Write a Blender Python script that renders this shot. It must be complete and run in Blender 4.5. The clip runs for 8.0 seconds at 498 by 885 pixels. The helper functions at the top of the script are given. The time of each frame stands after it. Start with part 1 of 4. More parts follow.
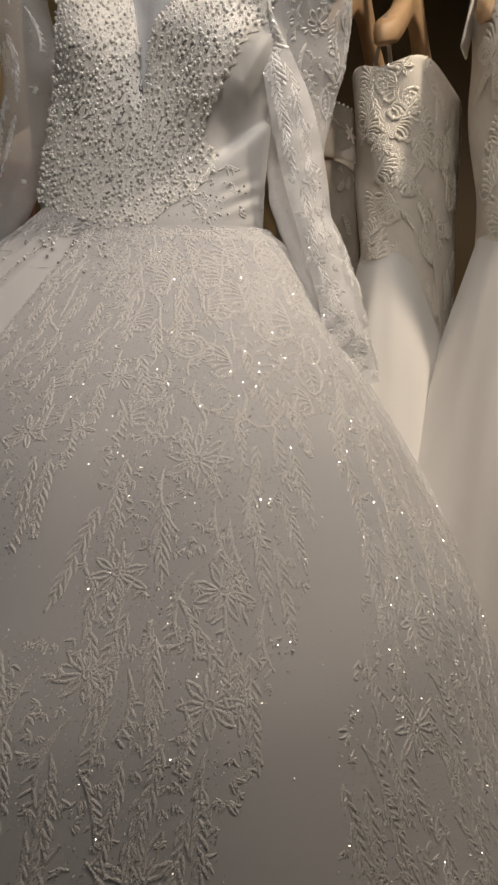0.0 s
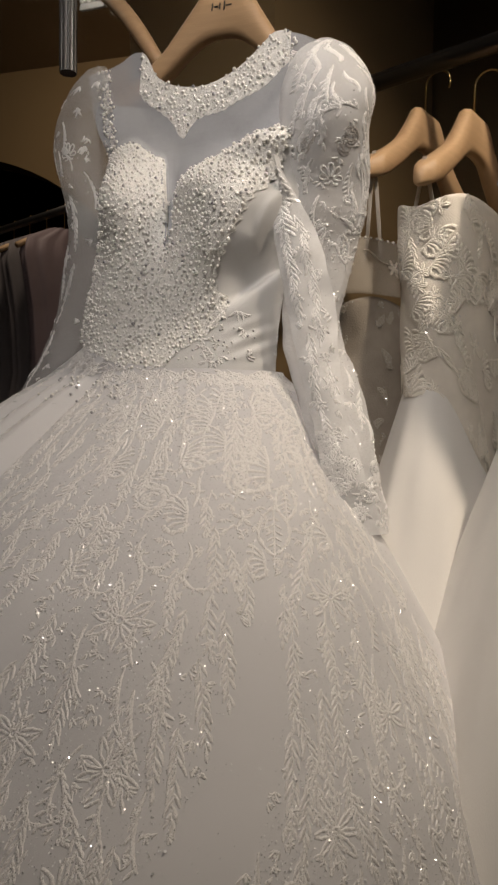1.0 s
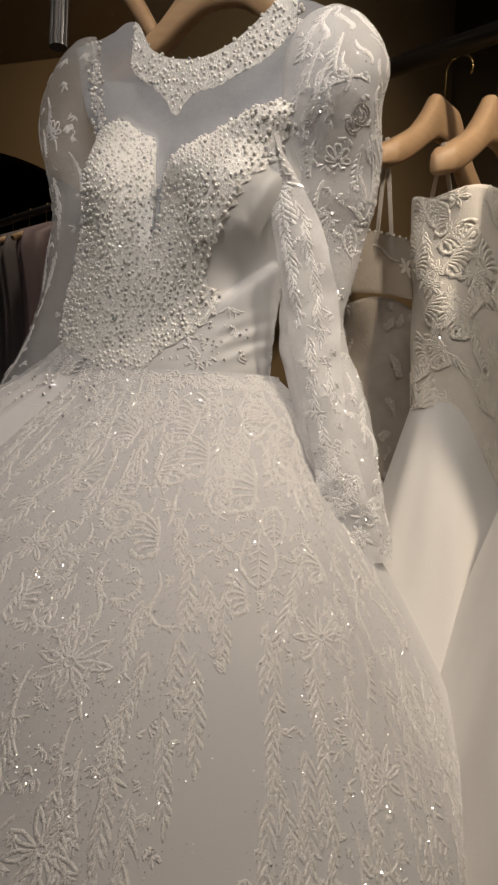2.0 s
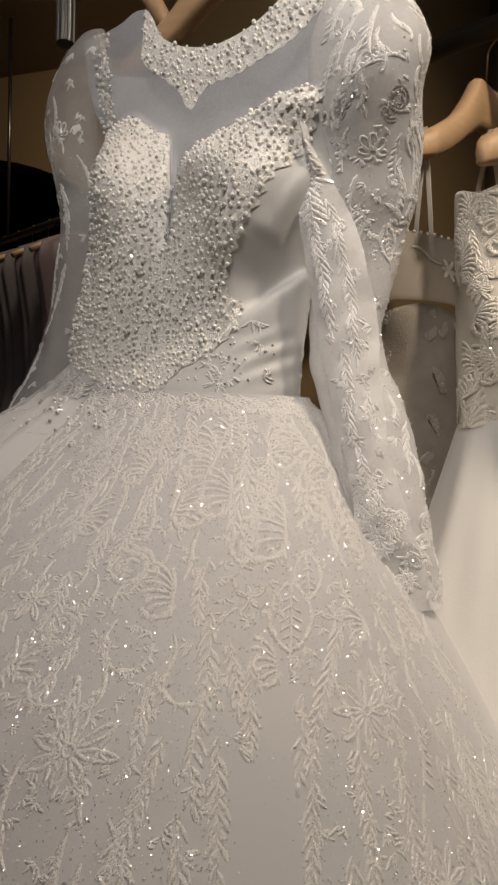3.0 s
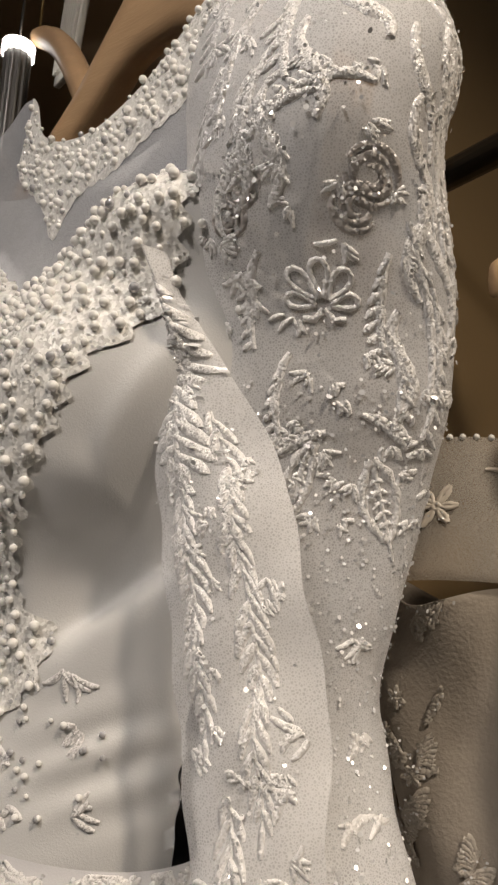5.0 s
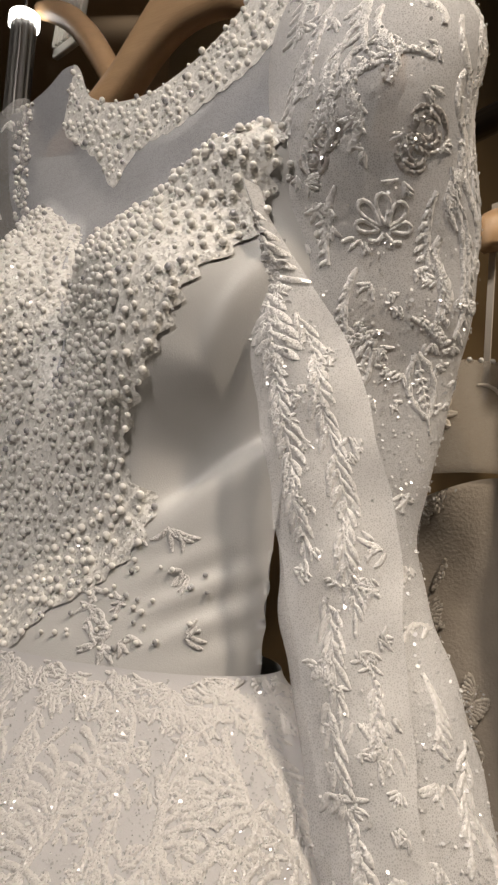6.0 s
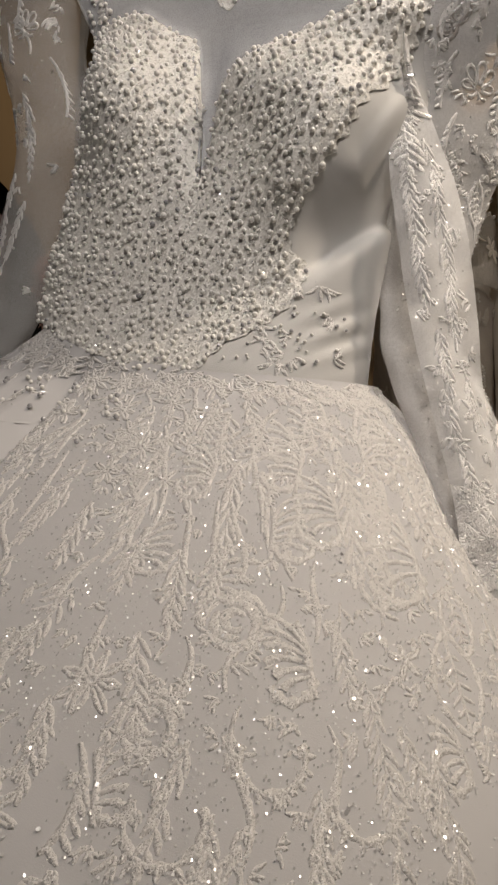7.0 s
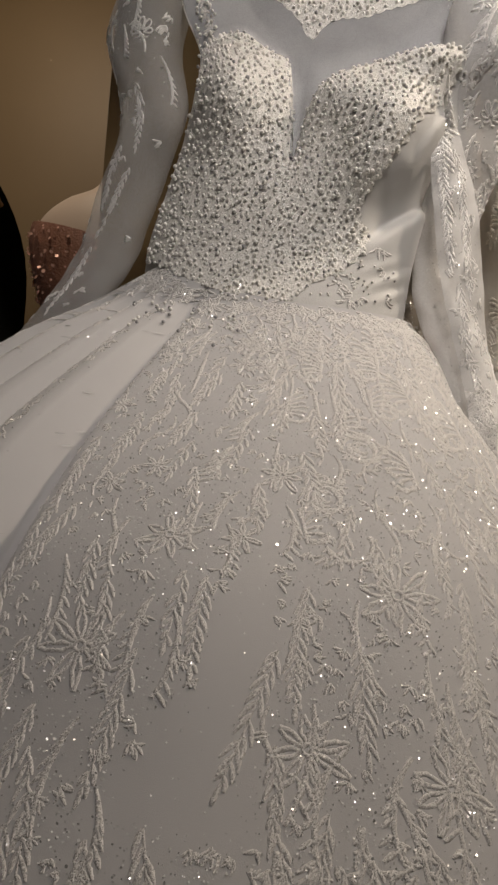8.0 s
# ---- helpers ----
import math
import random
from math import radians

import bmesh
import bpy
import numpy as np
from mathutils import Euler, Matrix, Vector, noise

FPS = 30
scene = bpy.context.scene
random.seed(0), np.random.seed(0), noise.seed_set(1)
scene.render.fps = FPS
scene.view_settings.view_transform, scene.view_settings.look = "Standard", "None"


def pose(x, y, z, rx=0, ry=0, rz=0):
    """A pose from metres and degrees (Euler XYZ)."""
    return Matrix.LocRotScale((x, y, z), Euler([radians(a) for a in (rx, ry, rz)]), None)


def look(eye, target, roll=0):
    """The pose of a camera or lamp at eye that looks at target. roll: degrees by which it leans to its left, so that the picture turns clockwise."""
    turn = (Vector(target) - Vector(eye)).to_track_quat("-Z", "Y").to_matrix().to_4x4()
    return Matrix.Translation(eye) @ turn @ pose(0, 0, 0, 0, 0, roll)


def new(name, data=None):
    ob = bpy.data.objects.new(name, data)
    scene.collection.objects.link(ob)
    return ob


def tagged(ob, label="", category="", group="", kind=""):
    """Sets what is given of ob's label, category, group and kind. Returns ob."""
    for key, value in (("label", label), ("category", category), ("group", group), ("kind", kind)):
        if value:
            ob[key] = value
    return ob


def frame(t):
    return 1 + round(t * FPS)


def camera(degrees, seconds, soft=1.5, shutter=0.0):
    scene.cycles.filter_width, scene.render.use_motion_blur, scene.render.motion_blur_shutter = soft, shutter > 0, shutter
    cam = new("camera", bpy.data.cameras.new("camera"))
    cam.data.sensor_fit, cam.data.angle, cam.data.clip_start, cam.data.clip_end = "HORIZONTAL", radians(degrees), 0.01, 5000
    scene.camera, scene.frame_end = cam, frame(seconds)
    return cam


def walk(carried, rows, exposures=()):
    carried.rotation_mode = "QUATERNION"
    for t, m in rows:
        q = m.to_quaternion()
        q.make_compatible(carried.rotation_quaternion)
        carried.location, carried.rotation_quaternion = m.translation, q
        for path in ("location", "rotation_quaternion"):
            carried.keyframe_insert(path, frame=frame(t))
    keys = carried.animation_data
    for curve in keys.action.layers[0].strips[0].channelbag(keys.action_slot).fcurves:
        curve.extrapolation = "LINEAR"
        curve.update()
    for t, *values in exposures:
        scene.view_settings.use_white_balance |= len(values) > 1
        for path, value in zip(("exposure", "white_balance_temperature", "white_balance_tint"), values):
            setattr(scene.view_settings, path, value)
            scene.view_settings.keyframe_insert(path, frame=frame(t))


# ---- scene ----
cam = camera(39.8, 8.0, soft=2.5)
PATH = [
    (0, (-0.002, 0.036, 1.219), (-0.018, 2.012, 0.908), -1.4),
    (0.5, (0.145, 0.079, 1.237), (-0.193, 2.029, 0.948), 1.8),
    (1, (0.215, 0.088, 1.29), (-0.297, 2.02, 1.224), 0.6),
    (1.2, (0.211, 0.105, 1.303), (-0.32, 2.033, 1.267), -0.0),
    (2.3, (0.211, 0.207, 1.293), (-0.337, 2.129, 1.231), 3.2),
    (2.5, (0.201, 0.219, 1.295), (-0.371, 2.134, 1.215), 3.0),
    (3, (0.187, 0.269, 1.318), (-0.426, 2.173, 1.279), 1.3),
    (3.5, (0.215, 0.41, 1.391), (-0.48, 2.278, 1.555), 2.6),
    (4, (0.282, 0.598, 1.46), (-0.815, 2.259, 1.645), 5.1),
    (4.2, (0.288, 0.649, 1.47), (-0.861, 2.277, 1.648), 4.2),
    (5.3, (0.196, 0.708, 1.494), (-0.792, 2.414, 1.83), 2.9),
    (5.5, (0.196, 0.707, 1.482), (-0.733, 2.442, 1.835), 2.5),
    (6, (0.18, 0.609, 1.424), (-0.69, 2.389, 1.705), 2.3),
    (6.5, (0.117, 0.434, 1.363), (-0.346, 2.38, 1.351), 4.9),
    (7, (-0.032, 0.387, 1.312), (-0.202, 2.379, 1.274), 2.8),
    (7.5, (-0.137, 0.301, 1.269), (-0.069, 2.3, 1.234), 0.7),
    (8, (-0.196, 0.178, 1.215), (-0.083, 2.174, 1.177), 5.1),
]
walk(cam, [(t, look(eye, target, roll)) for t, eye, target, roll in PATH])

# ---- light ----
world = bpy.data.worlds.new("world")
scene.world = world
world.use_nodes = True
world.node_tree.nodes["Background"].inputs[0].default_value = (1.0, 0.86, 0.70, 1)
world.node_tree.nodes["Background"].inputs[1].default_value = 0.18


def lamp(name, eye, target, power, size, colour):
    data = bpy.data.lights.new(name, "AREA")
    data.shape, data.size, data.energy, data.color = "DISK", size, power, colour
    ob = new(name, data)
    ob.matrix_world = look(eye, target)
    return ob


WARM = (1.0, 0.84, 0.66)
NEUTRAL = (1.0, 0.905, 0.825)
lamp("ceiling_spot_front", (0.10, -0.25, 2.62), (-0.02, 0.95, 1.68), 2.0, 0.30, NEUTRAL).data.spread = math.radians(66)
lamp("ceiling_spot_near", (0.35, 0.50, 2.62), (0.02, 0.80, 1.2), 0.46, 0.12, NEUTRAL)
lamp("ceiling_spot_side", (0.95, 0.60, 2.62), (0.42, 1.12, 1.35), 4.0, 0.12, WARM).data.spread = math.radians(80)
lamp("ceiling_spot_back", (-0.75, 1.75, 2.62), (-1.0, 2.4, 1.7), 5.2, 0.12, WARM)
lamp("ceiling_spot_far", (-0.9, -0.6, 2.62), (-0.4, 0.8, 1.0), 0.3, 0.10, NEUTRAL).data.spread = math.radians(70)

# ---- materials ----


def material(name, colour, rough=0.6, metal=0.0, bump=0.0, scale=300.0, vary=0.0, vary_scale=6.0, sheen=0.0, stretch=(1, 1, 1), coat=0.0):
    m = bpy.data.materials.new(name)
    m.use_nodes = True
    nt = m.node_tree
    p = nt.nodes["Principled BSDF"]
    p.inputs["Base Color"].default_value = (*colour, 1)
    p.inputs["Roughness"].default_value = rough
    p.inputs["Metallic"].default_value = metal
    p.inputs["Sheen Weight"].default_value = sheen
    p.inputs["Coat Weight"].default_value = coat
    tc = nt.nodes.new("ShaderNodeTexCoord")
    mp = nt.nodes.new("ShaderNodeMapping")
    mp.inputs["Scale"].default_value = stretch
    nt.links.new(tc.outputs["Object"], mp.inputs[0])
    if vary:
        n = nt.nodes.new("ShaderNodeTexNoise")
        n.inputs["Scale"].default_value, n.inputs["Detail"].default_value = vary_scale, 6
        nt.links.new(mp.outputs[0], n.inputs["Vector"])
        mix = nt.nodes.new("ShaderNodeMix")
        mix.data_type = "RGBA"
        mix.inputs["A"].default_value = (*[c * (1 - vary) for c in colour], 1)
        mix.inputs["B"].default_value = (*[min(1, c * (1 + vary)) for c in colour], 1)
        nt.links.new(n.outputs["Fac"], mix.inputs["Factor"])
        nt.links.new(mix.outputs["Result"], p.inputs["Base Color"])
    if bump:
        n2 = nt.nodes.new("ShaderNodeTexNoise")
        n2.inputs["Scale"].default_value, n2.inputs["Detail"].default_value = scale, 3
        nt.links.new(mp.outputs[0], n2.inputs["Vector"])
        b = nt.nodes.new("ShaderNodeBump")
        b.inputs["Strength"].default_value, b.inputs["Distance"].default_value = bump, 0.002
        nt.links.new(n2.outputs["Fac"], b.inputs["Height"])
        nt.links.new(b.outputs[0], p.inputs["Normal"])
    return m


def net_material(name, colour, cover, cell=900.0):
    """Sheer woven net: threads that show, holes that let the light through."""
    m = material(name, colour, 0.6, sheen=0.2)
    nt = m.node_tree
    p, out = nt.nodes["Principled BSDF"], nt.nodes["Material Output"]
    tr = nt.nodes.new("ShaderNodeBsdfTransparent")
    mixer = nt.nodes.new("ShaderNodeMixShader")
    tc = nt.nodes.new("ShaderNodeTexCoord")
    v = nt.nodes.new("ShaderNodeTexVoronoi")
    v.feature = "DISTANCE_TO_EDGE"
    v.inputs["Scale"].default_value = cell
    nt.links.new(tc.outputs["Object"], v.inputs["Vector"])
    soft = nt.nodes.new("ShaderNodeTexNoise")
    soft.inputs["Scale"].default_value = 14
    nt.links.new(tc.outputs["Object"], soft.inputs["Vector"])
    r = nt.nodes.new("ShaderNodeMapRange")
    r.inputs["From Min"].default_value, r.inputs["From Max"].default_value = 0.05, 0.30
    r.inputs["To Min"].default_value, r.inputs["To Max"].default_value = min(1, cover + 0.16), max(0, cover - 0.08)
    nt.links.new(v.outputs["Distance"], r.inputs["Value"])
    a = nt.nodes.new("ShaderNodeMath")
    a.operation = "MULTIPLY_ADD"
    a.inputs[1].default_value = 0.25
    nt.links.new(soft.outputs["Fac"], a.inputs[0])
    nt.links.new(r.outputs["Result"], a.inputs[2])
    s = nt.nodes.new("ShaderNodeMath")
    s.operation, s.use_clamp = "SUBTRACT", True
    s.inputs[1].default_value = 0.125
    nt.links.new(a.outputs[0], s.inputs[0])
    nt.links.new(s.outputs[0], mixer.inputs[0])
    nt.links.new(tr.outputs[0], mixer.inputs[1])
    nt.links.new(p.outputs[0], mixer.inputs[2])
    nt.links.new(mixer.outputs[0], out.inputs[0])
    return m


M_TULLE = material("white_tulle", (0.655, 0.648, 0.660), 0.75, bump=0.07, scale=1400, vary=0.04, vary_scale=9, sheen=0.15)
M_SATIN = material("ivory_satin", (0.70, 0.695, 0.685), 0.5, bump=0.12, scale=1200, vary=0.03, sheen=0.2)
M_NET = net_material("white_net", (0.92, 0.92, 0.93), 0.47)
M_LEFT = net_material("thin_white_net", (0.78, 0.78, 0.78), 0.24)
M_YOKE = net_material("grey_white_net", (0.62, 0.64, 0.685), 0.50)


def glitter(name, colour, rough, cells, strength, metal=0.0):
    """Thread and tiny sequins: each fine cell faces its own way."""
    m = material(name, colour, rough, metal, vary=0.10, vary_scale=500)
    nt = m.node_tree
    p = nt.nodes["Principled BSDF"]
    p.inputs["Specular IOR Level"].default_value = 0.9
    tc = nt.nodes.new("ShaderNodeTexCoord")
    v = nt.nodes.new("ShaderNodeTexVoronoi")
    v.inputs["Scale"].default_value = cells
    nt.links.new(tc.outputs["Object"], v.inputs["Vector"])
    sub = nt.nodes.new("ShaderNodeVectorMath")
    sub.operation = "SUBTRACT"
    sub.inputs[1].default_value = (0.5, 0.5, 0.5)
    nt.links.new(v.outputs["Color"], sub.inputs[0])
    sc = nt.nodes.new("ShaderNodeVectorMath")
    sc.operation = "SCALE"
    sc.inputs["Scale"].default_value = strength
    nt.links.new(sub.outputs[0], sc.inputs[0])
    geo = nt.nodes.new("ShaderNodeNewGeometry")
    add = nt.nodes.new("ShaderNodeVectorMath")
    nt.links.new(geo.outputs["Normal"], add.inputs[0])
    nt.links.new(sc.outputs[0], add.inputs[1])
    nrm = nt.nodes.new("ShaderNodeVectorMath")
    nrm.operation = "NORMALIZE"
    nt.links.new(add.outputs[0], nrm.inputs[0])
    nt.links.new(nrm.outputs[0], p.inputs["Normal"])
    return m


M_LACE = glitter("white_sequined_lace", (0.80, 0.782, 0.77), 0.30, 1700, 0.9)
M_SLEEVELACE = glitter("bright_white_corded_lace", (0.90, 0.89, 0.885), 0.32, 1700, 0.8)
# darker copy of the lace: dimming through the net put into its colour
M_SHADOWLACE = glitter("shaded_beaded_lace", (0.50, 0.47, 0.45), 0.36, 900, 0.8)
M_PEARL = material("pearl", (0.93, 0.915, 0.885), 0.30, coat=0.35, sheen=0.3)
M_GLINT = material("clear_sequin", (0.98, 0.98, 0.99), 0.22, metal=0.32)
M_GLINT.node_tree.nodes["Principled BSDF"].inputs["Specular IOR Level"].default_value = 1.0
M_GEM = material("grey_crystal", (0.66, 0.66, 0.68), 0.14, metal=0.45)
M_WOOD = material("beech_wood", (0.52, 0.34, 0.19), 0.45, bump=0.15, scale=60, vary=0.14, vary_scale=12, stretch=(1, 12, 12))
M_STEEL = material("dark_steel", (0.10, 0.095, 0.09), 0.3, metal=0.9, bump=0.05, scale=80)
M_WIRE = material("brass_wire", (0.45, 0.32, 0.14), 0.3, metal=1.0)
M_WALL = material("brown_wall", (0.20, 0.135, 0.066), 0.55, bump=0.1, scale=120, vary=0.12, vary_scale=2.5)
M_GREY = material("grey_panel", (0.16, 0.145, 0.135), 0.4, bump=0.05, scale=100, vary=0.08, vary_scale=3)
M_DARK = material("shaded_recess", (0.022, 0.016, 0.012), 0.7, bump=0.1, scale=40, vary=0.2)
M_FLOOR = material("brown_carpet", (0.10, 0.075, 0.055), 0.9, bump=0.5, scale=400, vary=0.2, vary_scale=20)
M_CEIL = material("ceiling_paint", (0.32, 0.26, 0.20), 0.7, bump=0.05, scale=80, vary=0.05)
M_RIBBON = material("satin_ribbon", (0.66, 0.60, 0.52), 0.35, bump=0.1, scale=700)
M_CREAM = material("cream_lace", (0.76, 0.71, 0.63), 0.75, bump=0.3, scale=700, vary=0.10, vary_scale=60)
M_IVORY = material("ivory_tulle", (0.76, 0.74, 0.71), 0.75, bump=0.15, scale=300, vary=0.05, vary_scale=5, sheen=0.2, stretch=(3, 3, 0.4))
M_TAUPE = material("beaded_taupe_tulle", (0.33, 0.29, 0.245), 0.75, bump=0.35, scale=420, vary=0.28, vary_scale=38)
M_ROSE = material("rose_beads", (0.34, 0.17, 0.12), 0.35, bump=0.9, scale=180, vary=0.4, vary_scale=90)
M_SKIN = material("mannequin_shell", (0.55, 0.44, 0.35), 0.5, vary=0.04)
M_DUSK = material("dusky_fabric", (0.10, 0.085, 0.085), 0.75, bump=0.3, scale=120, vary=0.3, vary_scale=8)
M_CHROME = material("chrome", (0.6, 0.6, 0.62), 0.15, metal=1.0)
M_WHITE = material("white_frame", (0.75, 0.72, 0.66), 0.5, vary=0.04)
# glow that imitates a lamp's reflection; it is no lamp itself
M_REFLECTION = material("lamp_reflection_glow", (1, 1, 1), 0.5)
M_REFLECTION.node_tree.nodes["Principled BSDF"].inputs["Emission Color"].default_value = (1.0, 0.95, 0.88, 1)
M_REFLECTION.node_tree.nodes["Principled BSDF"].inputs["Emission Strength"].default_value = 6.0

# ---- building helpers ----


def mesh_object(name, verts, faces, mats, smooth=True, slots=None):
    me = bpy.data.meshes.new(name)
    me.from_pydata(verts, [], faces)
    for m in mats:
        me.materials.append(m)
    if smooth:
        me.polygons.foreach_set("use_smooth", [True] * len(me.polygons))
    if slots is not None:
        me.polygons.foreach_set("material_index", slots)
    me.update()
    return new(name, me)


def under(ob, parent, label=""):
    ob.parent = parent
    return tagged(ob, label=label)


def part(name, bm, mat, parent, label="", smooth=True):
    me = bpy.data.meshes.new(name)
    bm.to_mesh(me)
    bm.free()
    me.materials.append(mat)
    if smooth:
        me.polygons.foreach_set("use_smooth", [True] * len(me.polygons))
    ob = new(name, me)
    if parent:
        ob.parent = parent
    return tagged(ob, label=label)


def sheet(name, fn, nu, nv, mat, parent=None, label="", thick=0.0, wrap=False):
    """A mesh over the unit square by fn(p, q)."""
    verts = [fn(i / nu, j / nv) for j in range(nv + 1) for i in range(nu + (0 if wrap else 1))]
    w = nu if wrap else nu + 1
    faces = []
    for j in range(nv):
        for i in range(nu):
            k = (i + 1) % w
            faces.append((j * w + i, j * w + k, (j + 1) * w + k, (j + 1) * w + i))
    ob = mesh_object(name, verts, faces, [mat])
    if thick:
        s = ob.modifiers.new("thickness", "SOLIDIFY")
        s.thickness = thick
    if parent:
        ob.parent = parent
    return tagged(ob, label=label)


def tube(points, radius, sides=8, taper=None):
    """A bmesh tube along points."""
    bm = bmesh.new()
    rings = []
    for i, p in enumerate(points):
        p = Vector(p)
        a = Vector(points[max(0, i - 1)])
        b = Vector(points[min(len(points) - 1, i + 1)])
        d = (b - a).normalized()
        x = d.cross(Vector((0, 0, 1)))
        if x.length < 1e-3:
            x = d.cross(Vector((0, 1, 0)))
        x.normalize()
        y = d.cross(x)
        r = radius if taper is None else radius * taper(i / (len(points) - 1))
        rings.append([bm.verts.new(p + r * (math.cos(2 * math.pi * k / sides) * x + math.sin(2 * math.pi * k / sides) * y)) for k in range(sides)])
    for a, b in zip(rings, rings[1:]):
        for k in range(sides):
            bm.faces.new((a[k], a[(k + 1) % sides], b[(k + 1) % sides], b[k]))
    bm.faces.new(rings[0][::-1])
    bm.faces.new(rings[-1])
    return bm


def box(lo, hi, bevel=0.0):
    bm = bmesh.new()
    bmesh.ops.create_cube(bm, size=1)
    size = [b - a for a, b in zip(lo, hi)]
    mid = [(a + b) / 2 for a, b in zip(lo, hi)]
    bmesh.ops.scale(bm, vec=size, verts=bm.verts)
    bmesh.ops.translate(bm, vec=mid, verts=bm.verts)
    if bevel:
        bmesh.ops.bevel(bm, geom=bm.edges[:], offset=bevel, segments=2, profile=0.5, affect="EDGES")
    return bm


def lerp(x, table):
    """Smooth reading of a short table of (x, value)."""
    if x <= table[0][0]:
        return table[0][1]
    for (a, fa), (b, fb) in zip(table, table[1:]):
        if x <= b:
            k = (x - a) / (b - a)
            return fa + (fb - fa) * k
    return table[-1][1]


def glide(x, table):
    """The same with rounded corners (Catmull-Rom)."""
    xs = [p[0] for p in table]
    if x <= xs[0]:
        return table[0][1]
    if x >= xs[-1]:
        return table[-1][1]
    i = max(k for k in range(len(xs) - 1) if xs[k] <= x)
    h = xs[i + 1] - xs[i]
    k = (x - xs[i]) / h

    def slope(j):
        a, b = max(0, j - 1), min(len(xs) - 1, j + 1)
        return (table[b][1] - table[a][1]) / (xs[b] - xs[a])
    m0, m1 = slope(i) * h, slope(i + 1) * h
    return (2 * k**3 - 3 * k**2 + 1) * table[i][1] + (k**3 - 2 * k**2 + k) * m0 + (3 * k**2 - 2 * k**3) * table[i + 1][1] + (k**3 - k**2) * m1


def gauss(x, w):
    return math.exp(-(x / w) ** 2)


def ramp(a, b, x):
    k = min(1, max(0, (x - a) / (b - a)))
    return k * k * (3 - 2 * k)


# ---- the room ----
def room():
    tagged(part("floor", box((-4, -3, -0.05), (3, 4, 0)), M_FLOOR, None, "brown carpet floor of the bridal shop"), category="floor", kind="structure")
    tagged(part("ceiling", box((-4, -3, 2.70), (3, 4, 2.75)), M_CEIL, None, "plain beige painted ceiling"), category="ceiling", kind="structure")
    for name, lo, hi in (("wall_south", (-4, -3, 0), (3, -2.9, 2.7)), ("wall_east", (2.9, -2.9, 0), (3, 4, 2.7)), ("wall_west", (-4, -2.9, 0), (-3.9, 4, 2.7))):
        tagged(part(name, box(lo, hi), M_WALL, None, "plain brown painted wall"), category="wall", kind="structure")
    # the wall behind the rails, and the block that carries the side rail
    tagged(part("wall_north", box((-0.34, 2.16, 0), (2.9, 2.3, 2.7)), M_WALL, None, "brown satin-painted wall behind the dresses"), category="wall", kind="structure")
    # far wall with an arched dark recess
    verts, faces = [], []
    arc = [(-3.9, 2.4)] + [(-1.9 - 1.03 * math.cos(a), 1.6 + 0.8 * math.sin(a)) for a in [math.pi * k / 36 for k in range(19, 37)]]
    arc = [(x, z) for x, z in arc] + [(-0.87, 0.0)]
    for x, z in arc:
        for y in (2.6, 2.75):
            verts += [(x, y, z), (x, y, 2.7)]
    for i in range(len(arc) - 1):
        a, b = 4 * i, 4 * (i + 1)
        faces += [(a, b, b + 1, a + 1), (a + 2, a + 3, b + 3, b + 2), (a, a + 2, b + 2, b)]
    n = len(verts)
    verts += [(-0.87, 2.6, 0), (-0.87, 2.6, 2.7), (-0.2, 2.6, 0), (-0.2, 2.6, 2.7)]
    faces.append((n, n + 2, n + 3, n + 1))
    tagged(mesh_object("wall_arch", verts, faces, [M_WALL], smooth=False), "brown wall with a dark arched recess", "wall", kind="structure")
    # the back's near-black colour stands for the shade inside the recess
    tagged(part("recess_back", box((-3.9, 3.3, 0), (-0.2, 3.35, 2.7)), M_DARK, None, "back of the arched recess, near-black for the shade inside it"), category="wall", kind="structure")


room()

# ---- the wedding dress: forms ----
# Its own axes: u to its right as seen, v out of its front, z up.
DRESS = Matrix.Translation((-0.13, 1.003, 0)) @ Matrix.Rotation(math.radians(-12), 4, "Z")


def P(u, v, z):
    return Vector((u, -v, z))


CENTRE = [(1.34, -0.010), (1.42, -0.006), (1.50, 0.012), (1.56, 0.033), (1.60, 0.042), (1.66, 0.047), (1.72, 0.036), (1.80, 0.030)]
HALF = [(1.34, 0.158), (1.42, 0.160), (1.50, 0.158), (1.56, 0.162), (1.60, 0.162), (1.66, 0.167), (1.72, 0.184), (1.80, 0.196)]
DEPTH = [(1.34, 0.079), (1.352, 0.078), (1.39, 0.066), (1.42, 0.059), (1.50, 0.056), (1.56, 0.046), (1.62, 0.030), (1.66, 0.019), (1.72, 0.014), (1.80, 0.004)]


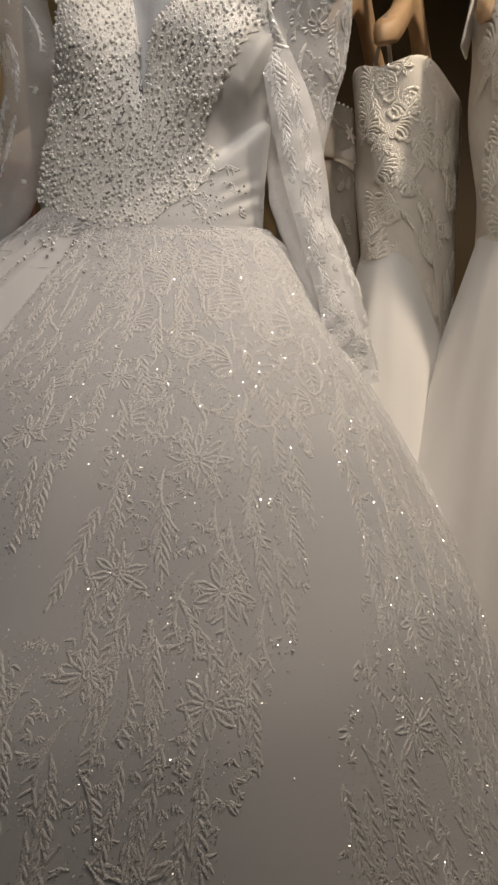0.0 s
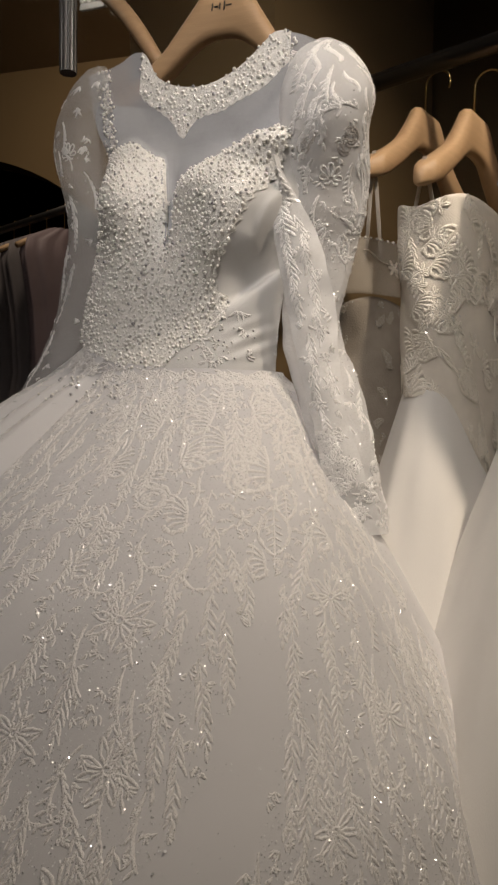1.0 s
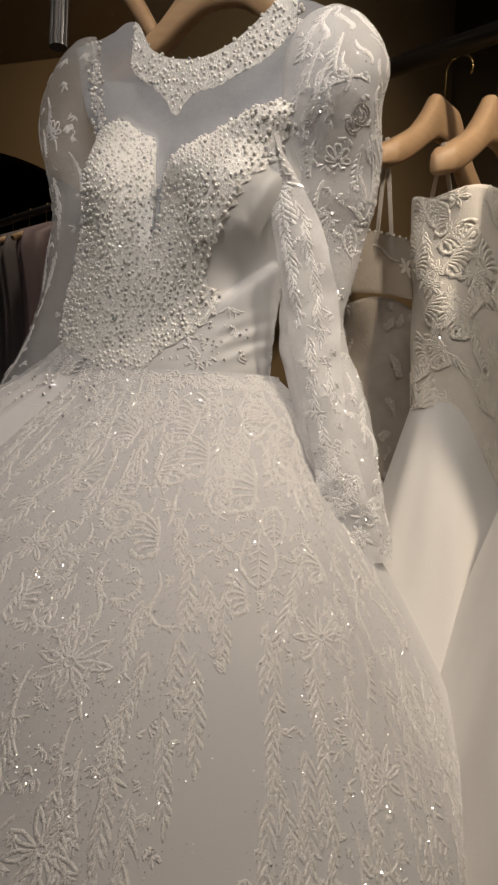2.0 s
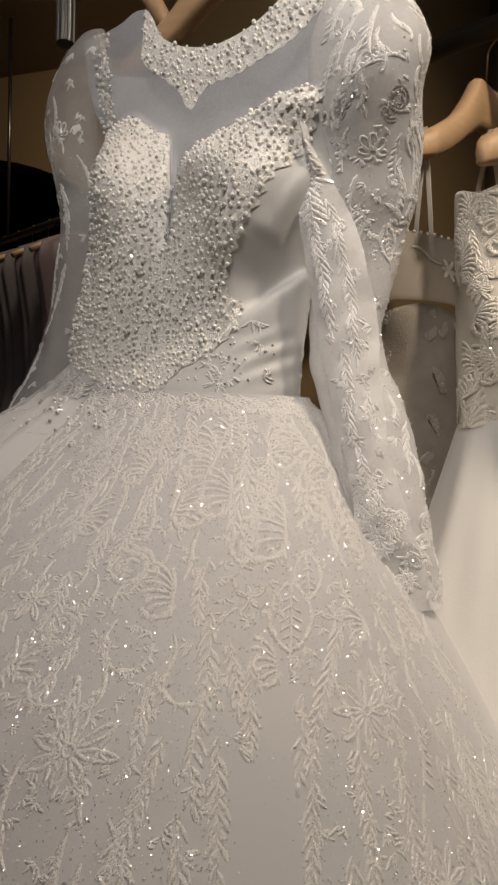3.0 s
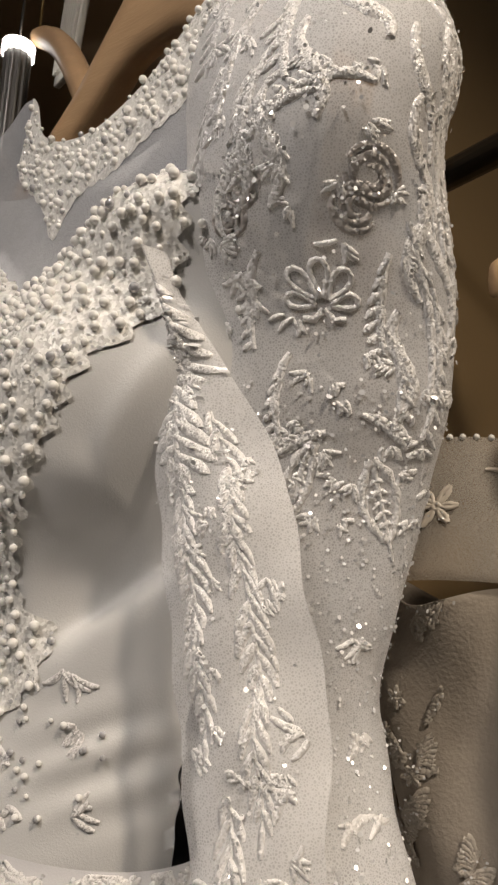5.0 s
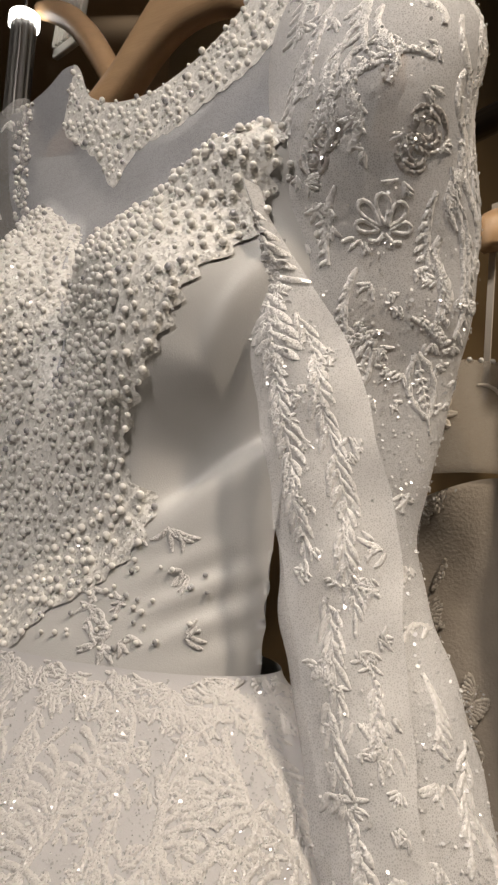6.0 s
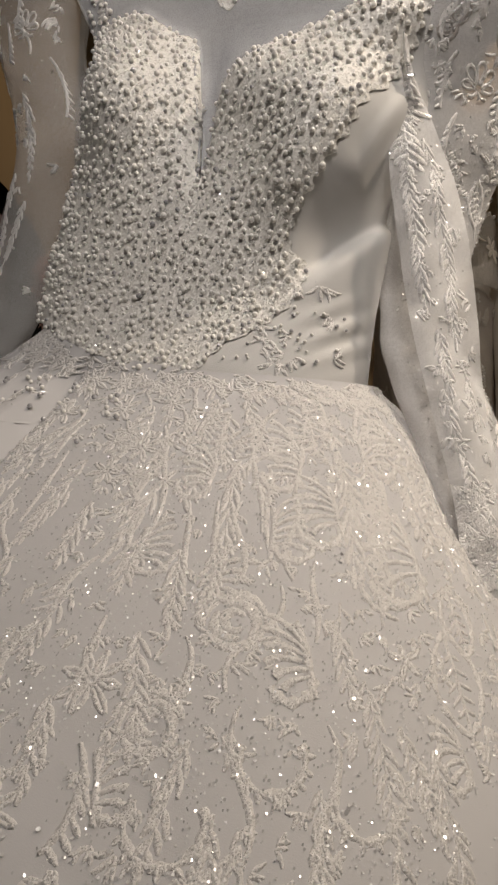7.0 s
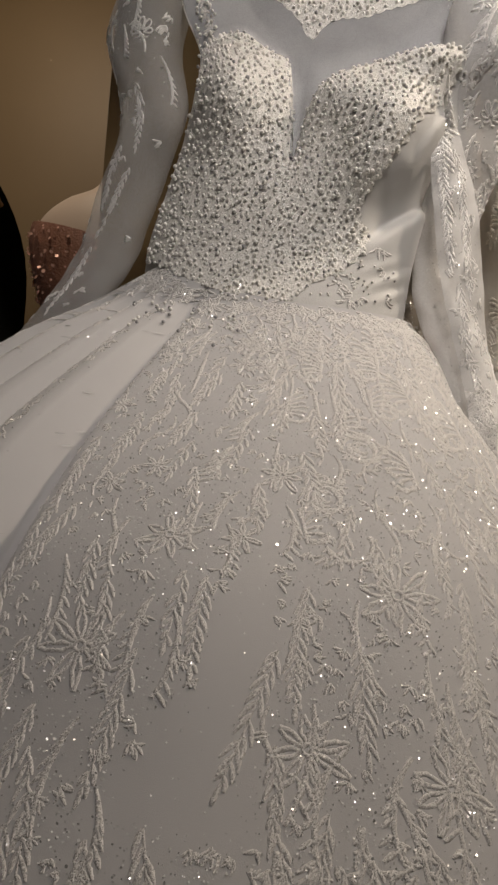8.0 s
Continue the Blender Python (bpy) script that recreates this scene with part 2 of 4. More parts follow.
def front(u, z):
    """How far the bodice's front stands out."""
    c, a, b = glide(z, CENTRE), glide(z, HALF), glide(z, DEPTH)
    x = max(-1, min(1, (u - c) / a))
    v = b * (1 - abs(x) ** 2.6) ** 0.6
    # the two cups stand proud of the net above them
    top = glide(u, SWEET)
    cup = 0.042 * gauss(u - 0.118, 0.055) * gauss(z - 1.57, 0.06) + 0.036 * gauss(u - 0.165, 0.055) * gauss(z - 1.64, 0.032)
    cup += 0.022 * gauss(u - 0.05, 0.04) * gauss(z - 1.60, 0.04) + 0.016 * gauss(u - 0.105, 0.04) * gauss(z - 1.505, 0.035)
    cup += 0.044 * gauss(u + 0.072, 0.05) * gauss(z - 1.60, 0.062)
    v += cup * ramp(top + 0.014, top - 0.008, z)
    v -= 0.014 * gauss(u - 0.009, 0.010) * gauss(z - 1.56, 0.05)
    # the hollow under the slipping cup, its lit lower edge, and the folds below it
    line = z - 1.468 - 0.75 * (u - 0.125)
    v -= 0.024 * (gauss(line, 0.014) if line < 0 else gauss(line, 0.042)) * ramp(0.088, 0.118, u)
    v += 0.007 * gauss(z - 1.515 - 1.7 * max(0, u - 0.141), 0.013) * ramp(0.115, 0.15, u) * ramp(0.19, 0.16, u)
    v += 0.0021 * math.sin((z - 0.55 * u) * 300) * gauss(z - 1.392, 0.026) * ramp(0.085, 0.135, u)
    return v


WAIST = [(-0.2, 1.414), (-0.15, 1.402), (-0.084, 1.372), (0.006, 1.352), (0.10, 1.348), (0.17, 1.346)]
SWEET = [(-0.16, 1.62), (-0.125, 1.655), (-0.097, 1.674), (-0.067, 1.677), (-0.045, 1.661), (-0.03, 1.650), (-0.012, 1.641), (-0.003, 1.616), (0.003, 1.565), (0.008, 1.512), (0.015, 1.548),
         (0.023, 1.580), (0.034, 1.602), (0.057, 1.618), (0.080, 1.629), (0.125, 1.643), (0.152, 1.648), (0.185, 1.650), (0.21, 1.63)]
NECK = [(-0.19, 1.77), (-0.165, 1.799), (-0.135, 1.800), (-0.10, 1.805), (-0.077, 1.813), (-0.058, 1.806), (-0.040, 1.776), (-0.030, 1.764), (0.0, 1.747), (0.042, 1.738), (0.08, 1.745),
        (0.104, 1.757), (0.125, 1.773), (0.145, 1.788), (0.170, 1.783), (0.20, 1.768), (0.24, 1.74)]


def side(z, s):
    """The bodice's side edge at height z; s is -1 or 1."""
    return glide(z, CENTRE) + s * glide(z, HALF)


def bodice_at(p, q):
    u = -0.172 + 0.374 * p
    z0, z1 = glide(u, WAIST), glide(u, SWEET)
    z = z0 + (z1 - z0) * q
    lo, hi = side(z, -1), side(z, 1)
    u = max(lo, min(hi, u))
    return P(u, front(u, z), z)


def bodice_uz(u, z, lift=0.0):
    e = 0.002
    a = P(u, front(u, z), z)
    n = (P(u + e, front(u + e, z), z) - a).cross(P(u, front(u, z + e), z + e) - a).normalized()
    return a + n * lift, n


def yoke_at(p, q):
    u = -0.168 + 0.385 * p
    z0, z1 = glide(u, SWEET) - 0.012, glide(u, NECK)
    z = z0 + (z1 - z0) * q
    u = max(side(z, -1) + 0.002, min(side(z, 1) - 0.002, u))
    return P(u, front(u, z) + 0.001, z)


def back_at(p, q):
    z = 1.37 + 0.39 * q
    u = side(z, -1) + 2 * glide(z, HALF) * p
    return P(u, -0.035 * math.sin(math.pi * p) * (1 - 0.6 * q), z - 0.03 * q * math.sin(math.pi * p))


# the skirt: front and side reach at each height
REACH_F = [(0.0, 0.84), (0.5, 0.70), (0.9, 0.505), (1.0, 0.425), (1.1, 0.350), (1.15, 0.300), (1.2, 0.245), (1.25, 0.185), (1.30, 0.128), (1.33, 0.097), (1.352, 0.080), (1.40, 0.068)]
REACH_R = [(0.0, 0.78), (0.5, 0.60), (0.75, 0.455), (0.94, 0.390), (1.05, 0.335), (1.16, 0.272), (1.25, 0.216), (1.30, 0.193), (1.33, 0.174), (1.347, 0.156), (1.40, 0.150)]
REACH_L = [(0.0, 0.95), (0.5, 0.80), (0.9, 0.64), (1.1, 0.50), (1.2, 0.43), (1.30, 0.315), (1.34, 0.250), (1.37, 0.200), (1.40, 0.152)]


def tuck(a, at, width, size):
    """A pleat: a sharp step that eases away."""
    d = a - at
    return size * math.exp(-d / width) if d >= 0 else -0.25 * size * math.exp(d / 2.5)


def skirt(deg, z):
    """A point of the skirt: deg 0 is the front, plus to the right."""
    a = math.radians(deg)
    z -= ramp(1.25, 1.392, z) * (1.392 - glide(0.16 * math.sin(a), WAIST))
    f = glide(z, REACH_F)
    s = glide(z, REACH_R if deg >= 0 else REACH_L)
    down = ramp(1.36, 1.05, z)
    k = 1.0 + 0.085 * gauss(deg - 47, 24) * ramp(1.35, 1.22, z)
    k += down * (0.018 * math.sin(5 * a + 0.6) + 0.010 * math.sin(11 * a + 2.0))
    k += ramp(1.30, 1.20, z) * tuck(-deg, -(69 + 6 * ramp(1.2, 1.0, z)), 9, 0.045)
    lift = ramp(1.385, 1.31, z)
    k += lift * (tuck(-deg, 23, 8, 0.13) + tuck(-deg, 34, 7, 0.07) + tuck(-deg, 44, 8, 0.11) + tuck(-deg, 60, 9, 0.08))
    for at in (23, 34, 44, 60):
        k -= 0.10 * lift * gauss(-deg - at + 1.6, 2.2)
    u, v = s * math.sin(a) * k, f * math.cos(a) * k
    if abs(deg) > 90:
        v = 0.7 * f * math.cos(a) * k
    return P(u + 0.003, v, z + 0.002)


def skirt_at(p, q):
    return skirt(-178 + 356 * p, 1.392 * (1 - q ** 1.4) + 0.004)


def on_skirt(deg, z, lift=0.0):
    a = skirt(deg, z)
    n = (skirt(deg + 0.5, z) - a).cross(skirt(deg, z + 0.004) - a).normalized()
    return a + n * lift, n


# sleeves: flattened tubes; rows of height, then u and v of the centre, half width, half thickness, turn
SLEEVE = [
    (1.764, 0.212, 0.000, 0.012, 0.010, -25), (1.746, 0.215, 0.004, 0.036, 0.026, -28), (1.70, 0.221, 0.008, 0.056, 0.040, -33),
    (1.655, 0.217, 0.008, 0.057, 0.038, -33), (1.62, 0.214, 0.002, 0.057, 0.026, -34), (1.585, 0.211, -0.010, 0.055, 0.018, -38),
    (1.55, 0.207, -0.018, 0.055, 0.016, -40), (1.52, 0.200, -0.026, 0.050, 0.016, -42), (1.48, 0.192, -0.030, 0.046, 0.018, -45),
    (1.42, 0.186, -0.034, 0.042, 0.020, -48), (1.38, 0.195, -0.028, 0.043, 0.022, -46), (1.34, 0.213, -0.018, 0.046, 0.024, -42),
    (1.26, 0.236, -0.004, 0.045, 0.026, -38), (1.20, 0.250, 0.002, 0.047, 0.026, -34), (1.152, 0.258, 0.006, 0.048, 0.024, -30)]


def sleeve_row(z, side_sign, table):
    c = [glide(-z, [(-r[0], r[k]) for r in table]) for k in range(1, 6)]
    return c


def sleeve_point(a, z, table, puff=1.0):
    uc, vc, w, d, turn = sleeve_row(z, 1, table)
    t = math.radians(turn)
    x, y = w * math.cos(a), d * math.sin(a)
    r = 1 + 0.03 * math.sin(3 * a + 25 * z) + 0.03 * math.sin(60 * z + 2 * a) + 0.02 * math.sin(140 * z - 3 * a) * ramp(1.52, 1.40, z)
    x, y = x * r, y * r
    return P(uc + x * math.cos(t) - y * math.sin(t), vc + x * math.sin(t) + y * math.cos(t), z)


def right_sleeve_at(p, q):
    return sleeve_point(2 * math.pi * p, 1.764 - 0.612 * q, SLEEVE)


LEFT_SLEEVE = [
    (1.806, -0.150, 0.0, 0.020, 0.010, 10), (1.785, -0.165, -0.008, 0.040, 0.026, 14), (1.74, -0.190, -0.020, 0.052, 0.036, 16),
    (1.69, -0.203, -0.030, 0.053, 0.036, 18), (1.60, -0.185, -0.030, 0.046, 0.028, 18), (1.50, -0.215, -0.045, 0.048, 0.026, 20),
    (1.42, -0.238, -0.040, 0.048, 0.024, 20), (1.34, -0.285, -0.030, 0.046, 0.024, 20), (1.25, -0.345, -0.030, 0.045, 0.024, 20)]


def left_sleeve_at(p, q):
    return sleeve_point(2 * math.pi * p, 1.806 - 0.55 * q, LEFT_SLEEVE)


def fold_at(p, q):
    """The front layer of the right sleeve, folded over from the armhole down to the cuff."""
    z = 1.612 - 0.447 * q
    left = glide(-z, [(-1.612, 0.168), (-1.581, 0.168), (-1.564, 0.160), (-1.518, 0.162), (-1.471, 0.170), (-1.427, 0.178), (-1.385, 0.188), (-1.344, 0.200), (-1.24, 0.228), (-1.165, 0.226)])
    right = glide(-z, [(-1.612, 0.172), (-1.592, 0.176), (-1.551, 0.196), (-1.514, 0.212), (-1.463, 0.225), (-1.402, 0.235), (-1.364, 0.239), (-1.30, 0.252), (-1.24, 0.272), (-1.165, 0.297)])
    u = left + (right - left) * p
    v = glide(-z, [(-1.612, 0.052), (-1.58, 0.040), (-1.50, 0.035), (-1.40, 0.029), (-1.30, 0.036), (-1.24, 0.040), (-1.165, 0.043)]) - 0.55 * (right - left) * p + 0.008 * math.sin(math.pi * p)
    v += 0.0022 * math.sin(70 * z + 5 * p) * p + 0.0012 * math.sin(150 * z - 6 * p)
    return P(u, v, z)


def on_fold(p, z, lift=0.0):
    q = (1.612 - z) / 0.447
    a = fold_at(p, q)
    n = (fold_at(p + 0.02, q) - a).cross(a - fold_at(p, q + 0.01)).normalized()
    return a + n * lift, n


def on_sleeve(a, z, lift=0.0):
    p = sleeve_point(a, z, SLEEVE)
    n = (sleeve_point(a - 0.05, z, SLEEVE) - p).cross(sleeve_point(a, z + 0.004, SLEEVE) - p).normalized()
    return p + n * lift, n


dress = new("wedding_dress")
dress.matrix_world = DRESS
tagged(dress, "white beaded lace ball gown with sheer sleeves on a hanger", "wedding dress")
sheet("bodice_front", bodice_at, 160, 110, M_SATIN, dress, "ivory satin bodice")
sheet("bodice_back", back_at, 24, 30, M_SATIN, dress)
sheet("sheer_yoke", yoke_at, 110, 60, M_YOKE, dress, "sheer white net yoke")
sheet("skirt", skirt_at, 760, 190, M_TULLE, dress, "full white tulle skirt with pleats")
sheet("sleeve", right_sleeve_at, 64, 110, M_NET, dress, "sheer net sleeve with corded lace", wrap=True)
sheet("sleeve", left_sleeve_at, 48, 70, M_LEFT, dress, "sheer net sleeve with corded lace", wrap=True)
sheet("sleeve_fold", fold_at, 24, 80, M_NET, dress, "folded front layer of the sheer sleeve")

# ---- the wedding dress: lace, pearls and crystals ----


class Patch:
    """A sampled piece of cloth, to lay lace on: fn(a, b, 0) gives a place and a normal."""

    def __init__(self, fn, a0, a1, b0, b1, na, nb):
        self.a0, self.b0, self.da, self.db, self.na, self.nb = a0, b0, (a1 - a0) / na, (b1 - b0) / nb, na, nb
        pos, nor = np.zeros((na + 1, nb + 1, 3)), np.zeros((na + 1, nb + 1, 3))
        for i in range(na + 1):
            for j in range(nb + 1):
                p, n = fn(a0 + i * self.da, b0 + j * self.db)
                pos[i, j], nor[i, j] = p, n
        self.pos, self.nor = pos, nor

    def read(self, a, b, lift):
        x = np.clip((np.asarray(a) - self.a0) / self.da, 0, self.na - 1e-6)
        y = np.clip((np.asarray(b) - self.b0) / self.db, 0, self.nb - 1e-6)
        i, j = x.astype(int), y.astype(int)
        fx, fy = (x - i)[:, None], (y - j)[:, None]

        def mix(g):
            return (g[i, j] * (1 - fx) + g[i + 1, j] * fx) * (1 - fy) + (g[i, j + 1] * (1 - fx) + g[i + 1, j + 1] * fx) * fy
        return mix(self.pos) + mix(self.nor) * np.asarray(lift)[:, None]

    def scale_at(self, a, b):
        """Metres for a step of one in a and in b."""
        p = self.read([a - self.da, a + self.da, a, a], [b, b, b - self.db, b + self.db], [0, 0, 0, 0])
        return np.linalg.norm(p[1] - p[0]) / (2 * self.da), np.linalg.norm(p[3] - p[2]) / (2 * self.db)


class Lace:
    """A motif drawn flat in metres (x to the side, y up, h out of the cloth)."""

    def __init__(self):
        self.v, self.f, self.s = [], [], []

    def strip(self, pts, wide, high, slot=0, step=0.0022):
        """A low beaded band along pts; wide: half width at each share of its way."""
        fine = []
        for (xa, ya), (xb, yb) in zip(pts, pts[1:]):
            n = max(1, int(math.hypot(xb - xa, yb - ya) / step + 0.5))
            fine += [(xa + (xb - xa) * i / n, ya + (yb - ya) * i / n) for i in range(n)]
        pts = fine + [pts[-1]]
        n = len(pts)
        base = len(self.v)
        for i, (x, y) in enumerate(pts):
            a, b = pts[max(0, i - 1)], pts[min(n - 1, i + 1)]
            dx, dy = b[0] - a[0], b[1] - a[1]
            d = math.hypot(dx, dy) or 1
            w = wide(i / max(1, n - 1)) * (0.82 + 0.36 * random.random())
            nx, ny = -dy / d * w, dx / d * w
            h = 0.52 * high * min(1, 0.3 + w / 0.0018) * (0.6 + 0.8 * random.random())
            self.v += [(x + nx, y + ny, -0.0003), (x + 0.62 * nx, y + 0.62 * ny, 0.75 * h), (x, y, h), (x - 0.62 * nx, y - 0.62 * ny, 0.75 * h), (x - nx, y - ny, -0.0003)]
        for i in range(n - 1):
            o = base + 5 * i
            for k in range(4):
                self.f.append((o + k, o + k + 1, o + k + 6, o + k + 5))
                self.s.append(slot)

    def leaf(self, x, y, ang, length, width=0.0022, bend=0.0, high=0.0013):
        pts = []
        for i in range(6):
            t = i / 5
            a = ang + bend * t
            pts.append((x + math.cos(a) * length * t, y + math.sin(a) * length * t))
        self.strip(pts, lambda t: width * (math.sin(math.pi * (0.10 + 0.82 * t)) ** 0.6), high)

    def cord(self, pts, width=0.0013, high=0.0011):
        self.strip(pts, lambda t: width * (1 - 0.3 * t), high)

    def glint(self, x, y, r=0.0006, h=0.0007):
        """A flat six-sided sequin, tilted a little its own way."""
        o = len(self.v)
        r *= (0.75 + 0.7 * random.random()) * (1.4 if random.random() < 0.06 else 1.0)
        t, tx, ty = random.random() * 3, random.gauss(0, 0.42), random.gauss(0, 0.42)
        for i in range(6):
            c, d = r * math.cos(t + math.pi * i / 3), r * math.sin(t + math.pi * i / 3)
            self.v.append((x + c, y + d, h + r * 0.5 + tx * c + ty * d))
        self.f.append(tuple(o + i for i in range(6)))
        self.s.append(1)

    def sparkle(self, count, rx, ry, y0=0.0):
        for _ in range(count):
            self.glint(random.gauss(0, rx), y0 + random.uniform(-ry, ry))


def sprig(length, leaf=0.015, gap=0.0085, sway=0.0, sparkle=9, width=0.0019):
    """A fern: a stem with paired leaves that hang outwards; it grows down from its head."""
    m = Lace()
    n = max(4, int(length / gap))

    def stem(t):
        return sway * math.sin(2.4 * t) * length, -length * t
    m.cord([stem(i / 12) for i in range(13)], 0.0010, 0.0009)
    for i in range(n):
        t = i / n
        x, y = stem(t)
        k = leaf * (0.62 + 0.5 * math.sin(math.pi * min(1, 0.25 + t * 0.8))) * random.uniform(0.85, 1.1)
        for sgn in (-1, 1):
            if random.random() < 0.06:
                continue
            m.leaf(x, y - 0.25 * gap * (sgn + 1), -math.pi / 2 + sgn * random.uniform(0.5, 0.72), k, width, -sgn * 0.2)
    m.leaf(*stem(1), -math.pi / 2, leaf * 0.8, width)
    m.sparkle(sparkle, leaf * 0.45, length / 2, -length / 2)
    return m


def flower(r, petals=8, sparkle=10):
    """A star of narrow petals, each a looped outline with a vein."""
    m = Lace()
    t0 = random.random()
    for k in range(petals):
        a = 2 * math.pi * (k + 0.3 * random.random()) / petals + t0
        c, s = math.cos(a), math.sin(a)
        ln = r * random.uniform(0.6, 0.98)
        loop = []
        for i in range(9):
            q = i / 8
            off = 0.10 * r * math.sin(math.pi * q) * random.uniform(0.75, 1.25)
            loop.append((0.15 * r * c + ln * q * c - off * s, 0.15 * r * s + ln * q * s + off * c))
        m.strip(loop, lambda t: 0.0011 + 0.020 * r, 0.0012)
        m.strip([(x + 2 * (0.15 * r * c + ln * i / 8 * c - x), y + 2 * (0.15 * r * s + ln * i / 8 * s - y)) for i, (x, y) in enumerate(loop)], lambda t: 0.0011 + 0.020 * r, 0.0012)
    m.strip([(0.13 * r * math.cos(x), 0.13 * r * math.sin(x)) for x in [2 * math.pi * i / 10 for i in range(11)]], lambda t: 0.0016, 0.0017)
    for _ in range(sparkle):
        a, d = random.random() * 6.28, r * random.random() ** 0.6
        m.glint(d * math.cos(a), d * math.sin(a), 0.0006, 0.0009)
    return m


def scroll(r, hand=1, plumes=6, sparkle=8):
    """Plumes that sweep out from one stem and curl back, over a scalloped cup."""
    m = Lace()
    wide = 0.0016 + 0.034 * r
    for k in range(plumes):
        t = k / max(1, plumes - 1)
        a = math.pi * 0.5 + hand * (0.35 + 1.1 * t)
        ln = r * (1.45 - 0.5 * t) * random.uniform(0.92, 1.08)
        pts, x, y = [], 0.0, 0.45 * r - 0.95 * r * t
        for i in range(13):
            pts.append((x, y))
            x += math.cos(a) * ln / 12
            y += math.sin(a) * ln / 12
            a += hand * (0.04 + 0.20 * (i / 12) ** 2)
        m.strip(pts, lambda q: wide * (0.55 + 0.6 * q), 0.0014)
    m.strip([(0.05 * r * math.sin(5 * q), r * (0.9 - 2.0 * q)) for q in [i / 12 for i in range(13)]], lambda q: wide * (1.1 - 0.4 * q), 0.0014)
    cup = [(-hand * r * (0.55 - 0.57 * math.cos(q)), -0.45 * r - 0.62 * r * math.sin(q)) for q in [math.pi * (0.05 + 0.9 * i / 16) for i in range(17)]]
    m.strip(cup, lambda q: wide * (1.2 + 0.4 * math.sin(25 * q)), 0.0013)
    m.sparkle(sparkle, r * 0.5, r * 0.8)
    return m


def spray(r, sparkle=1):
    """A small tuft of leaves."""
    m = Lace()
    for k in range(random.randint(5, 7)):
        m.leaf(random.gauss(0, 0.25) * r, 0.3 * r, -math.pi / 2 + random.uniform(-1.1, 1.1), r * random.uniform(0.7, 1.3), 0.0008 + r * 0.075, random.uniform(-0.5, 0.5), 0.0011)
    m.sparkle(sparkle, r * 0.5, r * 0.7)
    return m


def blossom(r):
    """Looped outline petals, as a cord drawing."""
    m = Lace()
    for k in range(5):
        a = math.pi / 2 + (k - 2) * 0.66
        reach = r * (1.0 if k in (1, 2, 3) else 0.8)
        loop = []
        for i in range(15):
            q = 2 * math.pi * i / 14
            d = reach * (0.72 - 0.46 * math.cos(q))
            b = a + 0.27 * math.sin(q)
            loop.append((d * math.cos(b), d * math.sin(b) - 0.3 * r))
        m.strip(loop, lambda t: 0.0012, 0.0012)
    for k in (-1, 1):
        m.strip([(0, -0.35 * r), (0.25 * k * r, -0.62 * r), (0.55 * k * r, -0.60 * r)], lambda t: 0.0014, 0.0012)
    m.sparkle(14, r * 0.6, r)
    return m


def rose(r):
    """Close whorls of beaded band."""
    m = Lace()
    for d, a0, a1 in ((0.92, 0.2, 3.4), (0.85, 3.6, 6.0), (0.62, -0.8, 2.2), (0.58, 2.6, 5.0), (0.32, 0.5, 5.5)):
        m.strip([(r * d * math.cos(a0 + (a1 - a0) * i / 12), r * d * math.sin(a0 + (a1 - a0) * i / 12)) for i in range(13)], lambda t: r * 0.13 * (0.5 + math.sin(math.pi * t)), 0.0011)
    m.sparkle(22, r * 0.5, r * 0.8)
    return m


def vase(r):
    """A cup-shaped garland, open above."""
    m = Lace()
    pts = [(r * math.cos(q), r * 0.95 * math.sin(q)) for q in [math.pi * (0.85 + 1.3 * i / 20) for i in range(21)]]
    m.strip(pts, lambda t: 0.0021 + 0.0008 * math.sin(28 * t), 0.0013)
    for i in range(2, 20, 2):
        x, y = pts[i]
        m.leaf(x, y, math.atan2(y, x) + random.uniform(-0.4, 0.9), r * 0.32, 0.0016)
    m.sparkle(16, r * 0.8, r * 0.9)
    return m


def bract(length, width):
    """A long leaf: beaded outline, a vein and short ribs; it hangs from its head."""
    m = Lace()
    for sgn in (-1, 1):
        m.strip([(sgn * width * math.sin(math.pi * t) ** 0.8, -length * t) for t in [i / 14 for i in range(15)]], lambda t: 0.0020 + 0.0006 * math.sin(30 * t), 0.0013)
        for i in range(1, 6):
            t = 0.1 + 0.13 * i
            m.leaf(0, -length * t, -math.pi / 2 + sgn * 0.95, width * 0.62 * math.sin(math.pi * t), 0.0013)
    m.cord([(0, -0.05 * length), (0, -1.25 * length)], 0.0014)
    m.sparkle(14, width * 0.5, length / 2, -length / 2)
    return m


def feather(length, hand=1, curl=0.9, leaf=0.010):
    """A curved spine with leaves on its outer side; it hangs from its head."""
    m = Lace()
    pts, x, y, a = [], 0.0, 0.0, -math.pi / 2 - hand * curl * 0.5
    for i in range(15):
        pts.append((x, y))
        x += math.cos(a) * length / 14
        y += math.sin(a) * length / 14
        a += hand * curl / 14
    m.strip(pts, lambda t: 0.0021 * (0.6 + 0.5 * math.sin(math.pi * t)), 0.0013)
    for i in range(1, 14, 2):
        m.leaf(*pts[i], -math.pi / 2 - hand * (0.45 + 0.03 * i), leaf * random.uniform(0.8, 1.15), 0.0018)
    m.sparkle(10, leaf, length / 2, -length / 2)
    return m


def wave(length, amp, width=0.0018, sparkle=4):
    """A wavy beaded cord that runs down."""
    m = Lace()
    m.strip([(amp * math.sin(5.5 * i / 16 + 0.4), -length * i / 16) for i in range(17)], lambda t: width * (0.5 + 0.7 * math.sin(math.pi * t)), 0.0012)
    m.sparkle(sparkle, amp, length / 2, -length / 2)
    return m


